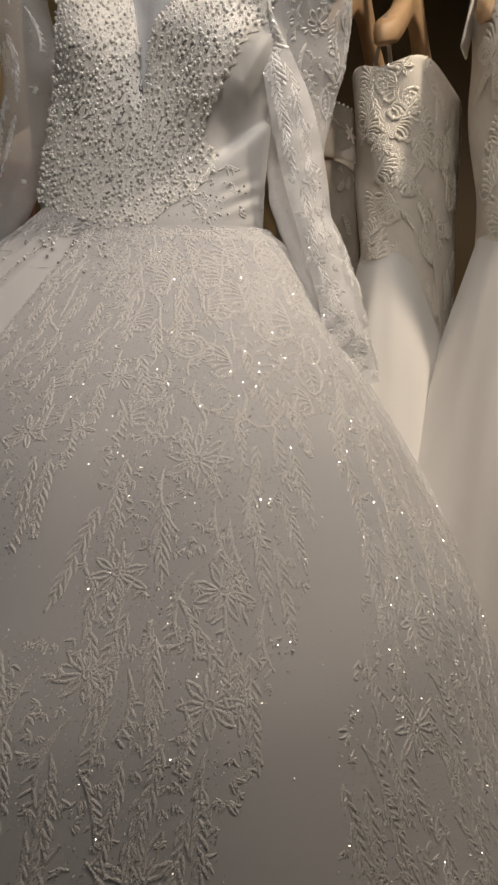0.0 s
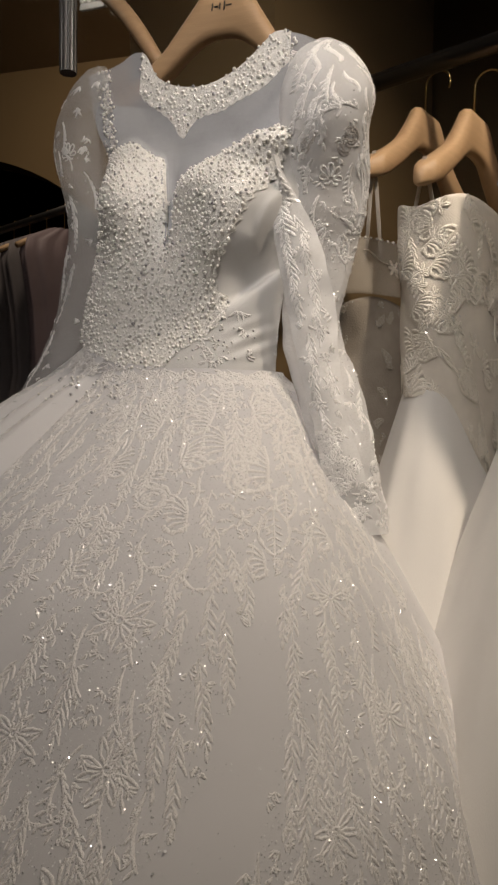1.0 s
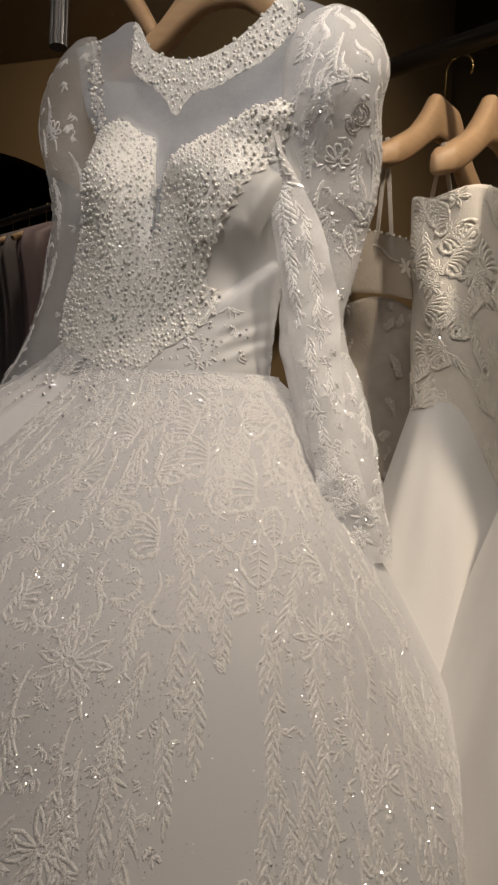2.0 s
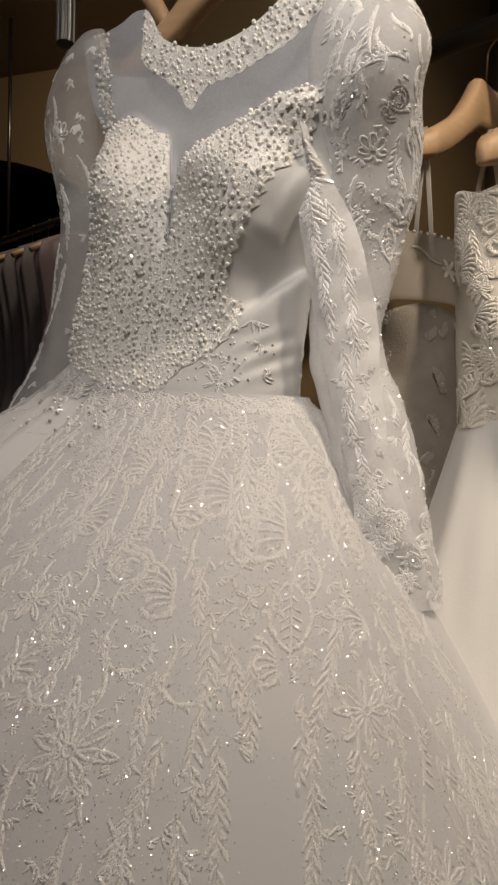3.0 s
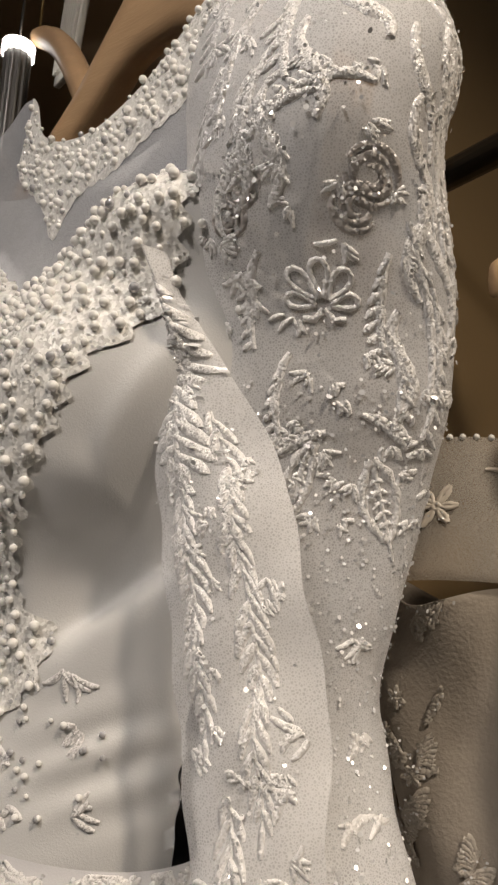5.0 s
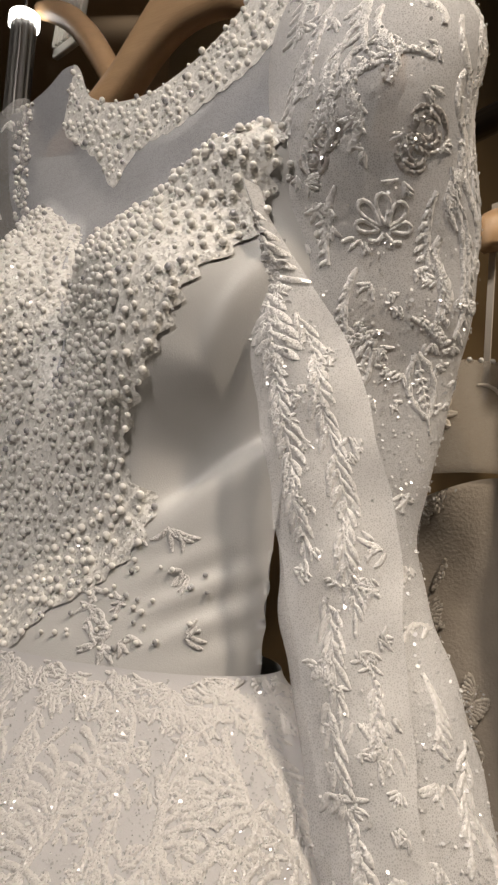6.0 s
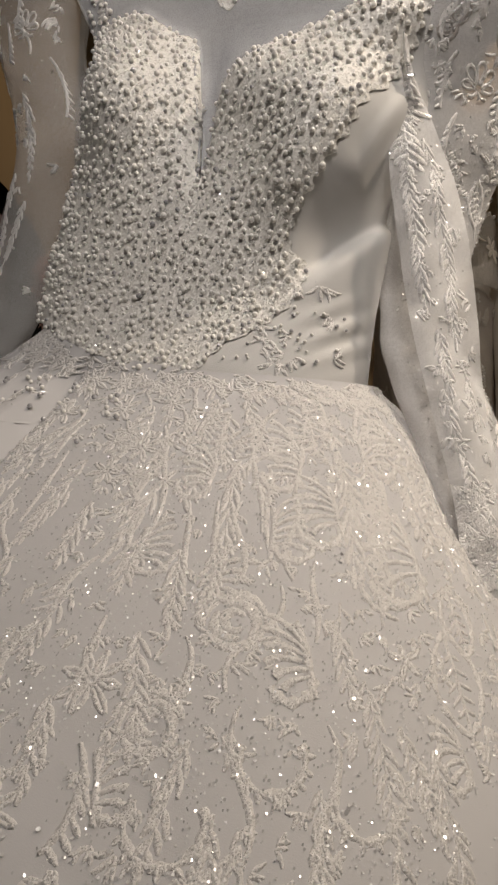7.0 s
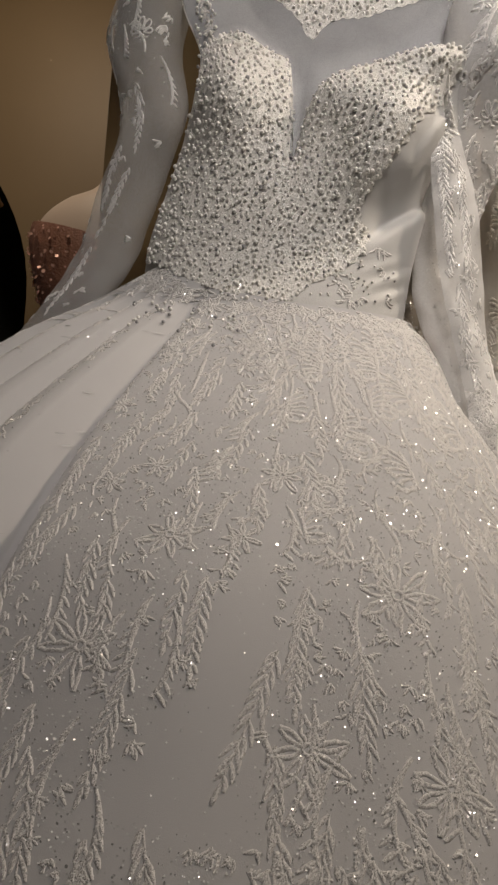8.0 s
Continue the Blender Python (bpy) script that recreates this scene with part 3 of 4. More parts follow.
def lay_points(motif, patch, a, b, turn=0.0, lift=0.0003):
    sa, sb = patch.scale_at(a, b)
    q = np.array(motif.v)
    t = math.radians(turn)
    x, y = q[:, 0] * math.cos(t) - q[:, 1] * math.sin(t), q[:, 0] * math.sin(t) + q[:, 1] * math.cos(t)
    return patch.read(a + x / sa, b + y / sb, q[:, 2] + lift)


def lay(name, motif, patch, a, b, turn=0.0, lift=0.0003, parent=None, mats=None):
    """The motif on the cloth at (a, b), turned by so many degrees."""
    pts = lay_points(motif, patch, a, b, turn, lift)
    sleeve_cloth = patch is ARM or patch is FOLD or patch is LARM
    ob = mesh_object(name, pts.tolist(), motif.f, mats or [M_SLEEVELACE if sleeve_cloth else M_LACE, M_GLINT], True, motif.s)
    ob.parent = parent or dress
    return ob


random.seed(11)
SKIRT = Patch(on_skirt, -125, 125, 0.42, 1.395, 300, 190)
FOLD = Patch(on_fold, 0, 1, 1.168, 1.608, 24, 96)
ARM = Patch(lambda a, z: on_sleeve(math.radians(a), z), -60, 250, 1.156, 1.758, 120, 120)
BODICE = Patch(lambda u, z: bodice_uz(u, z), -0.17, 0.215, 1.335, 1.82, 150, 190)


def left_arm(a, z):
    p = sleeve_point(math.radians(a), z, LEFT_SLEEVE)
    n = (sleeve_point(math.radians(a) - 0.05, z, LEFT_SLEEVE) - p).cross(sleeve_point(math.radians(a), z + 0.004, LEFT_SLEEVE) - p).normalized()
    return p, n


LARM = Patch(left_arm, -60, 250, 1.26, 1.80, 90, 80)


GAP_LEFT = [(0.80, 26), (0.862, 27.5), (0.906, 32), (0.946, 33.5), (0.966, 36.5), (0.994, 39.5), (1.058, 43), (1.09, 45.5), (1.13, 48)]
GAP_RIGHT = [(0.80, 39), (0.886, 39.5), (0.922, 43), (0.946, 45.5), (1.03, 50.5), (1.074, 53), (1.13, 53.5)]
PANEL = [(0.985, -3), (1.034, 0), (1.05, 3.0), (1.102, 3.5), (1.118, 7.0), (1.17, 10.5)]


def plain(deg, z):
    """Whether the tulle is left without lace here."""
    gap_a = lerp(z, PANEL) < deg < 11 - 25 * max(0, 1.05 - z) and 0.985 < z < 1.168
    gap_a = gap_a or (deg < 9 and z < 0.87)
    gap_b = glide(z, GAP_LEFT) < deg < glide(z, GAP_RIGHT) and z < 1.13
    gap_c = 77 < deg < 93 and 1.22 < z < 1.37
    pleat = z < 1.37 and any(-3.0 < -deg - at < 2.5 for at in (23, 34, 44, 60))
    return gap_a or gap_b or gap_c or pleat


cells = {}


def reach_at(z):
    return 0.0045 * (1.0 + 3.4 * max(0, 1.25 - z))


def note(deg, z, r):
    cells.setdefault((int(deg // 6), int(z // 0.05)), []).append((deg, z, r))


def crowded(deg, z, r, ease):
    ci, cj = int(deg // 6), int(z // 0.05)
    for i in (ci - 1, ci, ci + 1):
        for j in (cj - 1, cj, cj + 1):
            for d, zz, rr in cells.get((i, j), ()):
                if math.hypot((deg - d) * reach_at(z), (z - zz) * 1.3) < ease * (r + rr):
                    return True
    return False


# the large motifs that can be told apart
for deg, z, r in ((26.5, 1.105, 0.032), (15, 1.022, 0.027), (28.5, 1.006, 0.029), (13, 0.958, 0.027), (26.5, 0.938, 0.029), (55, 0.946, 0.027), (51, 0.874, 0.029), (62.5, 1.110, 0.027),
                  (10.5, 1.178, 0.020), (46.5, 1.186, 0.012), (61, 1.168, 0.012), (-7.1, 1.058, 0.030), (-12, 0.97, 0.030), (20, 0.84, 0.034), (29, 0.80, 0.034), (66.4, 1.006, 0.026), (-3, 1.13, 0.024)):
    lay("lace_flower", flower(r, 8 if r > 0.015 else 5), SKIRT, deg, z, 0)
    note(deg, z, r)
for deg, z, r, hand, turn in ((54, 1.236, 0.034, 1, 0), (62, 1.262, 0.026, -1, -8), (41, 1.262, 0.024, 1, 8), (51, 1.318, 0.022, -1, 10), (35, 1.300, 0.022, 1, -6), (30, 1.248, 0.022, -1, 0),
                              (18, 1.285, 0.019, 1, 0), (70, 1.225, 0.026, -1, -14), (66, 1.330, 0.018, 1, 20), (10, 1.235, 0.018, -1, 0), (34, 1.19, 0.020, 1, 10)):
    lay("lace_scroll", scroll(r, hand, 6, 12), SKIRT, deg, z, turn, 0.0005)
    note(deg, z, r * 1.1)
for deg, z, r in ((25.5, 1.205, 0.019), (18, 1.165, 0.017)):
    lay("lace_rose", rose(r), SKIRT, deg, z, 0)
    note(deg, z, r)
for deg, z, r in ((39, 1.14, 0.019), (21, 1.135, 0.018), (30, 1.155, 0.016), (22, 0.985, 0.017), (64, 0.97, 0.018)):
    lay("lace_garland", vase(r), SKIRT, deg, z, 0)
    note(deg, z, r)
for deg, z, ln, w in ((54, 1.195, 0.060, 0.017), (58, 1.215, 0.045, 0.012), (46, 1.235, 0.040, 0.011)):
    lay("lace_bract", bract(ln, w), SKIRT, deg, z, -6)
    note(deg, z - ln / 2, 0.026)
# ferns that hang over the edges of the plain panels
for deg, z, ln, turn in ((62.5, 1.174, 0.105, -24), (47.0, 1.150, 0.060, 0), (71.5, 1.366, 0.045, 24), (60, 1.09, 0.12, -12), (40.5, 1.180, 0.075, 0), (43.0, 1.110, 0.085, 0), (9.5, 1.245, 0.040, 0),
                         (39.0, 1.076, 0.075, 4), (36.5, 1.030, 0.070, 0), (31.0, 0.965, 0.085, 2), (54.5, 1.105, 0.105, -10), (51.0, 1.015, 0.075, -8), (50.5, 0.936, 0.085, 0), (2.0, 1.108, 0.070, 2),
                         (10.5, 0.90, 0.10, 0), (34.5, 1.06, 0.080, 0), (21, 1.075, 0.065, 0), (20, 0.985, 0.080, 0), (56.5, 1.04, 0.09, -6), (65, 1.08, 0.13, -6)):
    lay("lace_fern", sprig(ln, 0.0135 + 0.003 * random.random(), sway=random.uniform(-0.05, 0.05)), SKIRT, deg, z, turn)
    for k in range(4):
        note(deg, z - 0.8 * ln * k / 4, 0.010)


def scatter(tries, kinds, lo, hi, top, bottom, ease=0.55, single=True):
    rest_v, rest_f, rest_s, count = [], [], [], 0
    for _ in range(tries):
        deg, z = random.uniform(lo, hi), bottom + (top - bottom) * random.random()
        kind, r = random.choice(kinds)
        if plain(deg, z) or crowded(deg, z, r, ease):
            continue
        if kind in ("fern", "feather", "cord") and (plain(deg, z - 2.4 * r) or plain(deg + 1, z - r)):
            continue
        note(deg, z, r)
        if kind == "fern":
            m, name = sprig(r * 3.6, 0.010 + 0.2 * r, sway=random.uniform(-0.1, 0.1)), "lace_fern"
        elif kind == "scroll":
            m, name = scroll(r, random.choice((-1, 1)), 5), "lace_scroll"
        elif kind == "feather":
            m, name = feather(r * 3.2, random.choice((-1, 1)), random.uniform(0.5, 1.3), 0.009 + 0.1 * r), "lace_feather"
        elif kind == "flower":
            m, name = flower(r, 7, 6), "lace_flower"
        elif kind == "cord":
            m, name = wave(r * 4, random.uniform(-0.008, 0.008), 0.0018), "lace_cord"
        else:
            m, name = spray(r), "lace_tuft"
        turn = random.uniform(-18, 18) if kind != "spray" else random.uniform(-70, 70)
        if single:
            lay(name, m, SKIRT, deg, z, turn)
            continue
        pts = lay_points(m, SKIRT, deg, z, turn)
        rest_f += [tuple(i + count for i in f) for f in m.f]
        rest_v += pts.tolist()
        rest_s += m.s
        count += len(pts)
    if not single:
        tagged(under(mesh_object("lace_tuft_field", rest_v, rest_f, [M_LACE, M_GLINT], True, rest_s), dress, "fine leaf tufts between the larger lace"), kind="stuff")


scatter(900, [("fern", 0.015), ("feather", 0.016), ("feather", 0.020), ("scroll", 0.015), ("cord", 0.014), ("cord", 0.018)], 8, 88, 1.375, 1.14, 0.74)
scatter(1100, [("fern", 0.020), ("fern", 0.024), ("feather", 0.022), ("feather", 0.018), ("fern", 0.016)], -18, 88, 1.15, 0.60, 0.58)
scatter(260, [("fern", 0.012), ("feather", 0.014), ("cord", 0.014), ("flower", 0.014)], -17, 12, 1.385, 1.00, 0.62)
scatter(420, [("spray", 0.010), ("spray", 0.012)], -78, -18, 1.385, 1.05, 0.70)
scatter(6800, [("spray", 0.009), ("spray", 0.007), ("spray", 0.006)], -75, 88, 1.392, 0.62, 0.56, False)

# small lace that runs along the waist seam and laps over it
for i in range(110):
    lay("lace_tuft", spray(random.uniform(0.007, 0.011)), SKIRT, -62 + 158 * i / 109 + random.gauss(0, 0.8), random.uniform(1.372, 1.392), random.uniform(-60, 60), 0.0006)

# loose sequins all over the tulle
dots = []
for _ in range(70000):
    deg, z = random.uniform(-80, 90), random.uniform(0.60, 1.375)
    if plain(deg, z) and random.random() < 0.93:
        continue
    dots.append((deg, z))
seeds = Lace()
for _ in dots:
    seeds.glint(0, 0, 0.00047, 0.0006)
q = np.array(seeds.v)
ad = np.repeat(np.array(dots), 6, axis=0)
arc = 0.0035 + 0.0050 * np.clip((1.38 - ad[:, 1]) / 0.5, 0, 1.3)
pts = SKIRT.read(ad[:, 0] + q[:, 0] / arc, ad[:, 1] + q[:, 1] / 1.3, q[:, 2])
tagged(under(mesh_object("sequin_field", pts.tolist(), seeds.f, [M_GLINT], False), dress, "scattered clear sequins"), kind="stuff")

# the front layer of the sleeve: long ferns one under the other
for p, z, ln, leaf in ((0.42, 1.600, 0.045, 0.008), (0.26, 1.575, 0.055, 0.015), (0.24, 1.525, 0.065, 0.017), (0.66, 1.545, 0.050, 0.014), (0.64, 1.500, 0.065, 0.018), (0.62, 1.440, 0.050, 0.017), (0.24, 1.465, 0.050, 0.014),
                       (0.40, 1.398, 0.050, 0.017), (0.30, 1.350, 0.050, 0.015), (0.72, 1.365, 0.040, 0.012), (0.40, 1.300, 0.050, 0.014)):
    lay("lace_fern", sprig(ln, leaf * 0.82, 0.0078, 0.02, 26, 0.0019), FOLD, p, z, 0)
for p, z in ((0.82, 1.475), (0.85, 1.42), (0.75, 1.40), (0.2, 1.41), (0.8, 1.33), (0.2, 1.31), (0.6, 1.34), (0.7, 1.28), (0.3, 1.265)):
    lay("lace_motif", spray(random.uniform(0.009, 0.012)), FOLD, p, z, random.uniform(-50, 50))
for _ in range(26):
    lay("lace_motif", spray(random.uniform(0.008, 0.012)), FOLD, random.uniform(0.05, 0.95), random.uniform(1.235, 1.275), random.uniform(-60, 60))
for _ in range(46):
    lay("lace_motif", spray(random.uniform(0.004, 0.007)), FOLD, random.uniform(0.1, 0.9), random.uniform(1.26, 1.56), random.uniform(-60, 60))
for _ in range(44):
    lay("lace_motif", random.choice((spray(0.011), spray(0.012), flower(0.010, 6, 3), rose(0.008))), FOLD, random.uniform(0.05, 0.95), random.uniform(1.172, 1.240), random.uniform(-60, 60))
# the upper sleeve: a blossom over a garland that narrows into two bracts, roses and feathers above
for a, z, m, turn in ((88, 1.594, blossom(0.0165), 0), (104, 1.572, feather(0.040, -1, 0.9, 0.006), 4), (62, 1.585, feather(0.048, 1, 0.9, 0.008), -4), (88, 1.540, feather(0.026, -1, 0.4, 0.007), 62), (72, 1.548, feather(0.028, 1, 0.4, 0.007), -60),
                      (94, 1.536, bract(0.044, 0.0055), 20), (64, 1.530, bract(0.040, 0.0085), -22), (42, 1.622, feather(0.075, 1, 0.4), -2), (54, 1.610, feather(0.045, -1, 0.6, 0.008), 6), (30, 1.600, feather(0.07, 1, 0.3), 4),
                      (112, 1.610, feather(0.045, -1, 0.8, 0.008), 10), (124, 1.600, spray(0.012), 10)):
    lay("lace_motif", m, ARM, a, z, turn)
for a, z, m, turn in ((84, 1.660, feather(0.034, -1, 1.0, 0.006), 62), (64, 1.664, feather(0.036, -1, 1.0, 0.006), 78), (102, 1.684, feather(0.055, -1, 0.9), 10), (112, 1.706, feather(0.060, -1, 0.8), 14), (92, 1.712, feather(0.050, -1, 0.8), 4),
                      (56, 1.716, feather(0.060, 1, 0.5, 0.012), -36), (44, 1.735, feather(0.065, 1, 0.5, 0.012), -30), (34, 1.700, feather(0.06, 1, 0.6), -14), (26, 1.668, feather(0.06, 1, 0.4), -6), (122, 1.726, feather(0.05, -1, 0.6), 18),
                      (132, 1.680, feather(0.045, -1, 0.5), 10), (72, 1.744, feather(0.04, 1, 0.6, 0.008), -26), (96, 1.750, feather(0.035, -1, 0.6, 0.008), 20), (18, 1.735, feather(0.07, 1, 0.4), -6), (12, 1.66, feather(0.07, 1, 0.4), 0)):
    lay("lace_motif", m, ARM, a, z, turn)
for a, z, ln, amp, turn in ((100, 1.668, 0.045, 0.006, 8), (110, 1.672, 0.05, 0.006, 12), (90, 1.690, 0.04, 0.005, -4), (120, 1.655, 0.04, -0.005, 6), (48, 1.690, 0.05, 0.005, -20), (38, 1.665, 0.05, 0.006, -10), (36, 1.640, 0.05, -0.006, 0),
                            (50, 1.590, 0.045, 0.005, 4), (24, 1.700, 0.06, 0.006, -4), (22, 1.640, 0.06, 0.006, 0), (78, 1.705, 0.03, 0.004, -30), (60, 1.745, 0.04, 0.004, -30), (108, 1.735, 0.04, 0.005, 16), (86, 1.745, 0.035, 0.005, 0)):
    lay("lace_cord", wave(ln, amp, 0.0030, 10), ARM, a, z, turn)
# back-layer roses laid on top, their dimness through the net painted grey
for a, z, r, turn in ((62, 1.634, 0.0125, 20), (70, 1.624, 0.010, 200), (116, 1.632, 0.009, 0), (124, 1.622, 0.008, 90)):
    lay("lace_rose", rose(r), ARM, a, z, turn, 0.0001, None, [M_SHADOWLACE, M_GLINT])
for _ in range(70):
    lay("lace_motif", spray(random.uniform(0.005, 0.008)), ARM, random.uniform(10, 150), random.uniform(1.50, 1.758), random.uniform(-60, 60))
# the elbow and the scalloped lace of the cuff
for a, z, m in ((60, 1.45, spray(0.010)), (50, 1.41, spray(0.010)), (60, 1.36, feather(0.04)), (45, 1.38, spray(0.012)), (35, 1.33, sprig(0.05, 0.011)), (65, 1.31, spray(0.012)), (75, 1.28, spray(0.012)), (40, 1.30, feather(0.04)), (90, 1.27, spray(0.012))):
    lay("lace_motif", m, ARM, a, z, random.uniform(-15, 15))
for _ in range(24):
    a, z = random.uniform(0, 60), random.uniform(1.162, 1.25)
    lay("lace_motif", random.choice((spray(0.010), spray(0.012), flower(0.010, 6, 3), rose(0.008))), ARM, a, z, random.uniform(-60, 60))
for a, z, m in ((90, 1.735, feather(0.05)), (120, 1.72, feather(0.05, -1)), (70, 1.69, blossom(0.016)), (95, 1.63, sprig(0.08, 0.012)), (115, 1.56, sprig(0.08, 0.011)), (80, 1.53, sprig(0.09, 0.011)), (100, 1.43, sprig(0.09, 0.011)), (60, 1.745, spray(0.012)), (110, 1.765, spray(0.012)), (80, 1.775, spray(0.012)),
                (130, 1.62, spray(0.012)), (100, 1.70, feather(0.04)), (76, 1.71, wave(0.05, 0.005)), (45, 1.66, feather(0.06)), (135, 1.70, feather(0.06, -1))):
    lay("lace_motif", m, LARM, a, z, random.uniform(-10, 10))
for _ in range(40):
    lay("lace_motif", spray(random.uniform(0.006, 0.010)), LARM, random.uniform(30, 170), random.uniform(1.32, 1.78), random.uniform(-70, 70))
# lace that trims the armholes and the cups' edge
for i in range(22):
    z = 1.60 + 0.19 * i / 21
    lay("lace_edge", spray(0.010), BODICE, -0.108 - 0.18 * (z - 1.66) + random.gauss(0, 0.004), z, random.uniform(-90, 90), 0.001)
    z = 1.57 + 0.195 * i / 21
    lay("lace_edge", spray(0.010), BODICE, 0.190 - 0.2 * (z - 1.65) + random.gauss(0, 0.004), z, random.uniform(-90, 90), 0.001)
for i in range(26):
    u = -0.10 + 0.28 * i / 25
    lay("lace_edge", spray(0.007), BODICE, u, glide(u, SWEET) - 0.005, random.uniform(90, 270), 0.001)
# fine sequins over the sleeve's back layer
grit = Lace()
spots = [(random.uniform(10, 150), random.uniform(1.25, 1.56)) for _ in range(1500)]
for _ in spots:
    grit.glint(0, 0, 0.0006, 0.0004)
q = np.array(grit.v)
ad = np.repeat(np.array(spots), 6, axis=0)
pts = ARM.read(ad[:, 0] + q[:, 0] / 0.0007, ad[:, 1] + q[:, 1], q[:, 2])
tagged(under(mesh_object("sequin_dust", pts.tolist(), grit.f, [M_GLINT], False), dress, "fine clear sequins"), kind="stuff")

# beaded fields of the bodice
EDGE = [(1.345, 0.015), (1.375, 0.040), (1.395, 0.072), (1.42, 0.096), (1.443, 0.100), (1.462, 0.088), (1.481, 0.095), (1.501, 0.108), (1.535, 0.131), (1.565, 0.147), (1.578, 0.160), (1.60, 0.172), (1.645, 0.188), (1.68, 0.19)]
COLLAR = [(-0.08, 1.78), (-0.056, 1.742), (-0.024, 1.716), (-0.004, 1.698), (0.014, 1.673), (0.030, 1.690), (0.045, 1.697), (0.073, 1.699), (0.098, 1.708), (0.134, 1.720), (0.165, 1.745)]


def beaded(u, z):
    if side(z, -1) + 0.006 < u < glide(z, EDGE) and glide(u, WAIST) - 0.002 < z < glide(u, SWEET) + 0.003:
        return 1.0 if not (u > 0.07 and z < 1.46) else 0.55
    if -0.066 < u < 0.168 and glide(u, COLLAR) < z < glide(u, NECK) + 0.002:
        return 0.9
    if abs(u - (-0.108 - 0.18 * (z - 1.66))) < 0.014 and 1.62 < z < 1.80:
        return 0.8
    if abs(u - (0.190 - 0.2 * (z - 1.65))) < 0.012 and 1.56 < z < 1.775:
        return 0.8
    return 0.0


def lace_field(name, u0, u1, bottom, top, label, lift):
    def fn(p, q):
        u = u0 + (u1 - u0) * p
        a, b = bottom(u), top(u)
        z = a + (b - a) * q
        s = 0.0022 * abs(math.sin(u * 260)) * (1 - q)
        return Vector(BODICE.read([u], [z - s], [lift])[0])
    sheet(name, fn, 130, 70, M_BEADNET, dress, label)


M_BEADNET = glitter("beaded_net", (0.88, 0.865, 0.83), 0.4, 700, 0.6)


def bead_mesh(name, mat, r, rings, seg):
    bm = bmesh.new()
    bmesh.ops.create_uvsphere(bm, u_segments=seg, v_segments=rings, radius=r)
    me = bpy.data.meshes.new(name)
    bm.to_mesh(me)
    bm.free()
    me.polygons.foreach_set("use_smooth", [True] * len(me.polygons))
    me.materials.append(mat)
    return me


# one lace ground under the beads, row by row
def ground(p, q):
    z = 1.347 + 0.332 * q
    lo, hi = side(z, -1) + 0.004, glide(z, EDGE)
    hi += 0.0025 * math.sin(z * 500)
    u = lo + (hi - lo) * p
    top = glide(u, SWEET) + 0.002 + 0.002 * abs(math.sin(u * 250))
    bot = glide(u, WAIST) + 0.001
    return Vector(BODICE.read([u], [max(bot, min(z, top))], [0.0012])[0])


sheet("bead_ground", ground, 110, 130, M_BEADNET, dress, "ivory lace ground sewn with beads")
lace_field("collar_lace", -0.064, 0.168, lambda u: glide(u, COLLAR), lambda u: glide(u, NECK) + 0.001, "scalloped beaded lace collar", 0.0015)

dust = Lace()
spots = []
while len(spots) < 1500:
    u, z = random.uniform(-0.16, 0.18), random.uniform(1.345, 1.81)
    if beaded(u, z) > 0:
        spots.append((u, z))
        dust.glint(0, 0, 0.0006, 0.0014)
q = np.array(dust.v)
ad = np.repeat(np.array(spots), 6, axis=0)
pts = BODICE.read(ad[:, 0] + q[:, 0], ad[:, 1] + q[:, 1], q[:, 2])
tagged(under(mesh_object("sequin_dust", pts.tolist(), dust.f, [M_GLINT], False), dress, "fine clear sequins between the pearls"), kind="stuff")

PEARL, GEM = bead_mesh("pearl", M_PEARL, 0.0020, 7, 10), bead_mesh("crystal", M_GEM, 0.0021, 4, 6)
pearls, gems = [], []
step = 0.0070
for i in range(int(0.40 / step)):
    for j in range(int(0.52 / step)):
        u = -0.17 + (i + 0.5 * (j % 2)) * step + random.gauss(0, 0.0013)
        z = 1.345 + j * step * 0.9 + random.gauss(0, 0.0013)
        k = beaded(u, z)
        if random.random() > k * 0.93:
            continue
        (gems if random.random() < 0.045 else pearls).append((u, z, random.choice((0.7, 0.85, 1.0, 1.0, 1.1, 1.25))))
# single crystals and pearls that trail over the waist and the folds
for _ in range(46):
    u = random.uniform(0.03, 0.135)
    (gems if random.random() < 0.3 else pearls).append((u, 1.362 + 0.05 * random.random() + 0.25 * max(0, u - 0.1), random.uniform(0.55, 0.85)))
for i in range(16):
    lay("lace_edge", spray(random.uniform(0.008, 0.012)), BODICE, random.uniform(0.03, 0.13), random.uniform(1.36, 1.43), random.uniform(-90, 90), 0.0006)
pearls.sort(key=lambda b: -b[0])


def bead(name, me, u, z, k):
    ob = new(name, me)
    ob.parent = dress
    p = BODICE.read([u], [z], [0.0022 * k])[0]
    ob.matrix_local = Matrix.Translation(p) @ Matrix.Rotation(random.random() * 6, 4, "Y") @ Matrix.Scale(k, 4)


def bead_field(name, me, rows, label):
    base_v = np.array([v.co[:] for v in me.vertices])
    base_f = [tuple(f.vertices) for f in me.polygons]
    places = BODICE.read([r[0] for r in rows], [r[1] for r in rows], [0.0022 * r[2] for r in rows])
    verts = np.concatenate([base_v * r[2] + p for r, p in zip(rows, places)])
    n = len(base_v)
    faces = [tuple(i + n * k for i in f) for k in range(len(rows)) for f in base_f]
    tagged(under(mesh_object(name, verts.tolist(), faces, [me.materials[0]]), dress, label), kind="stuff")


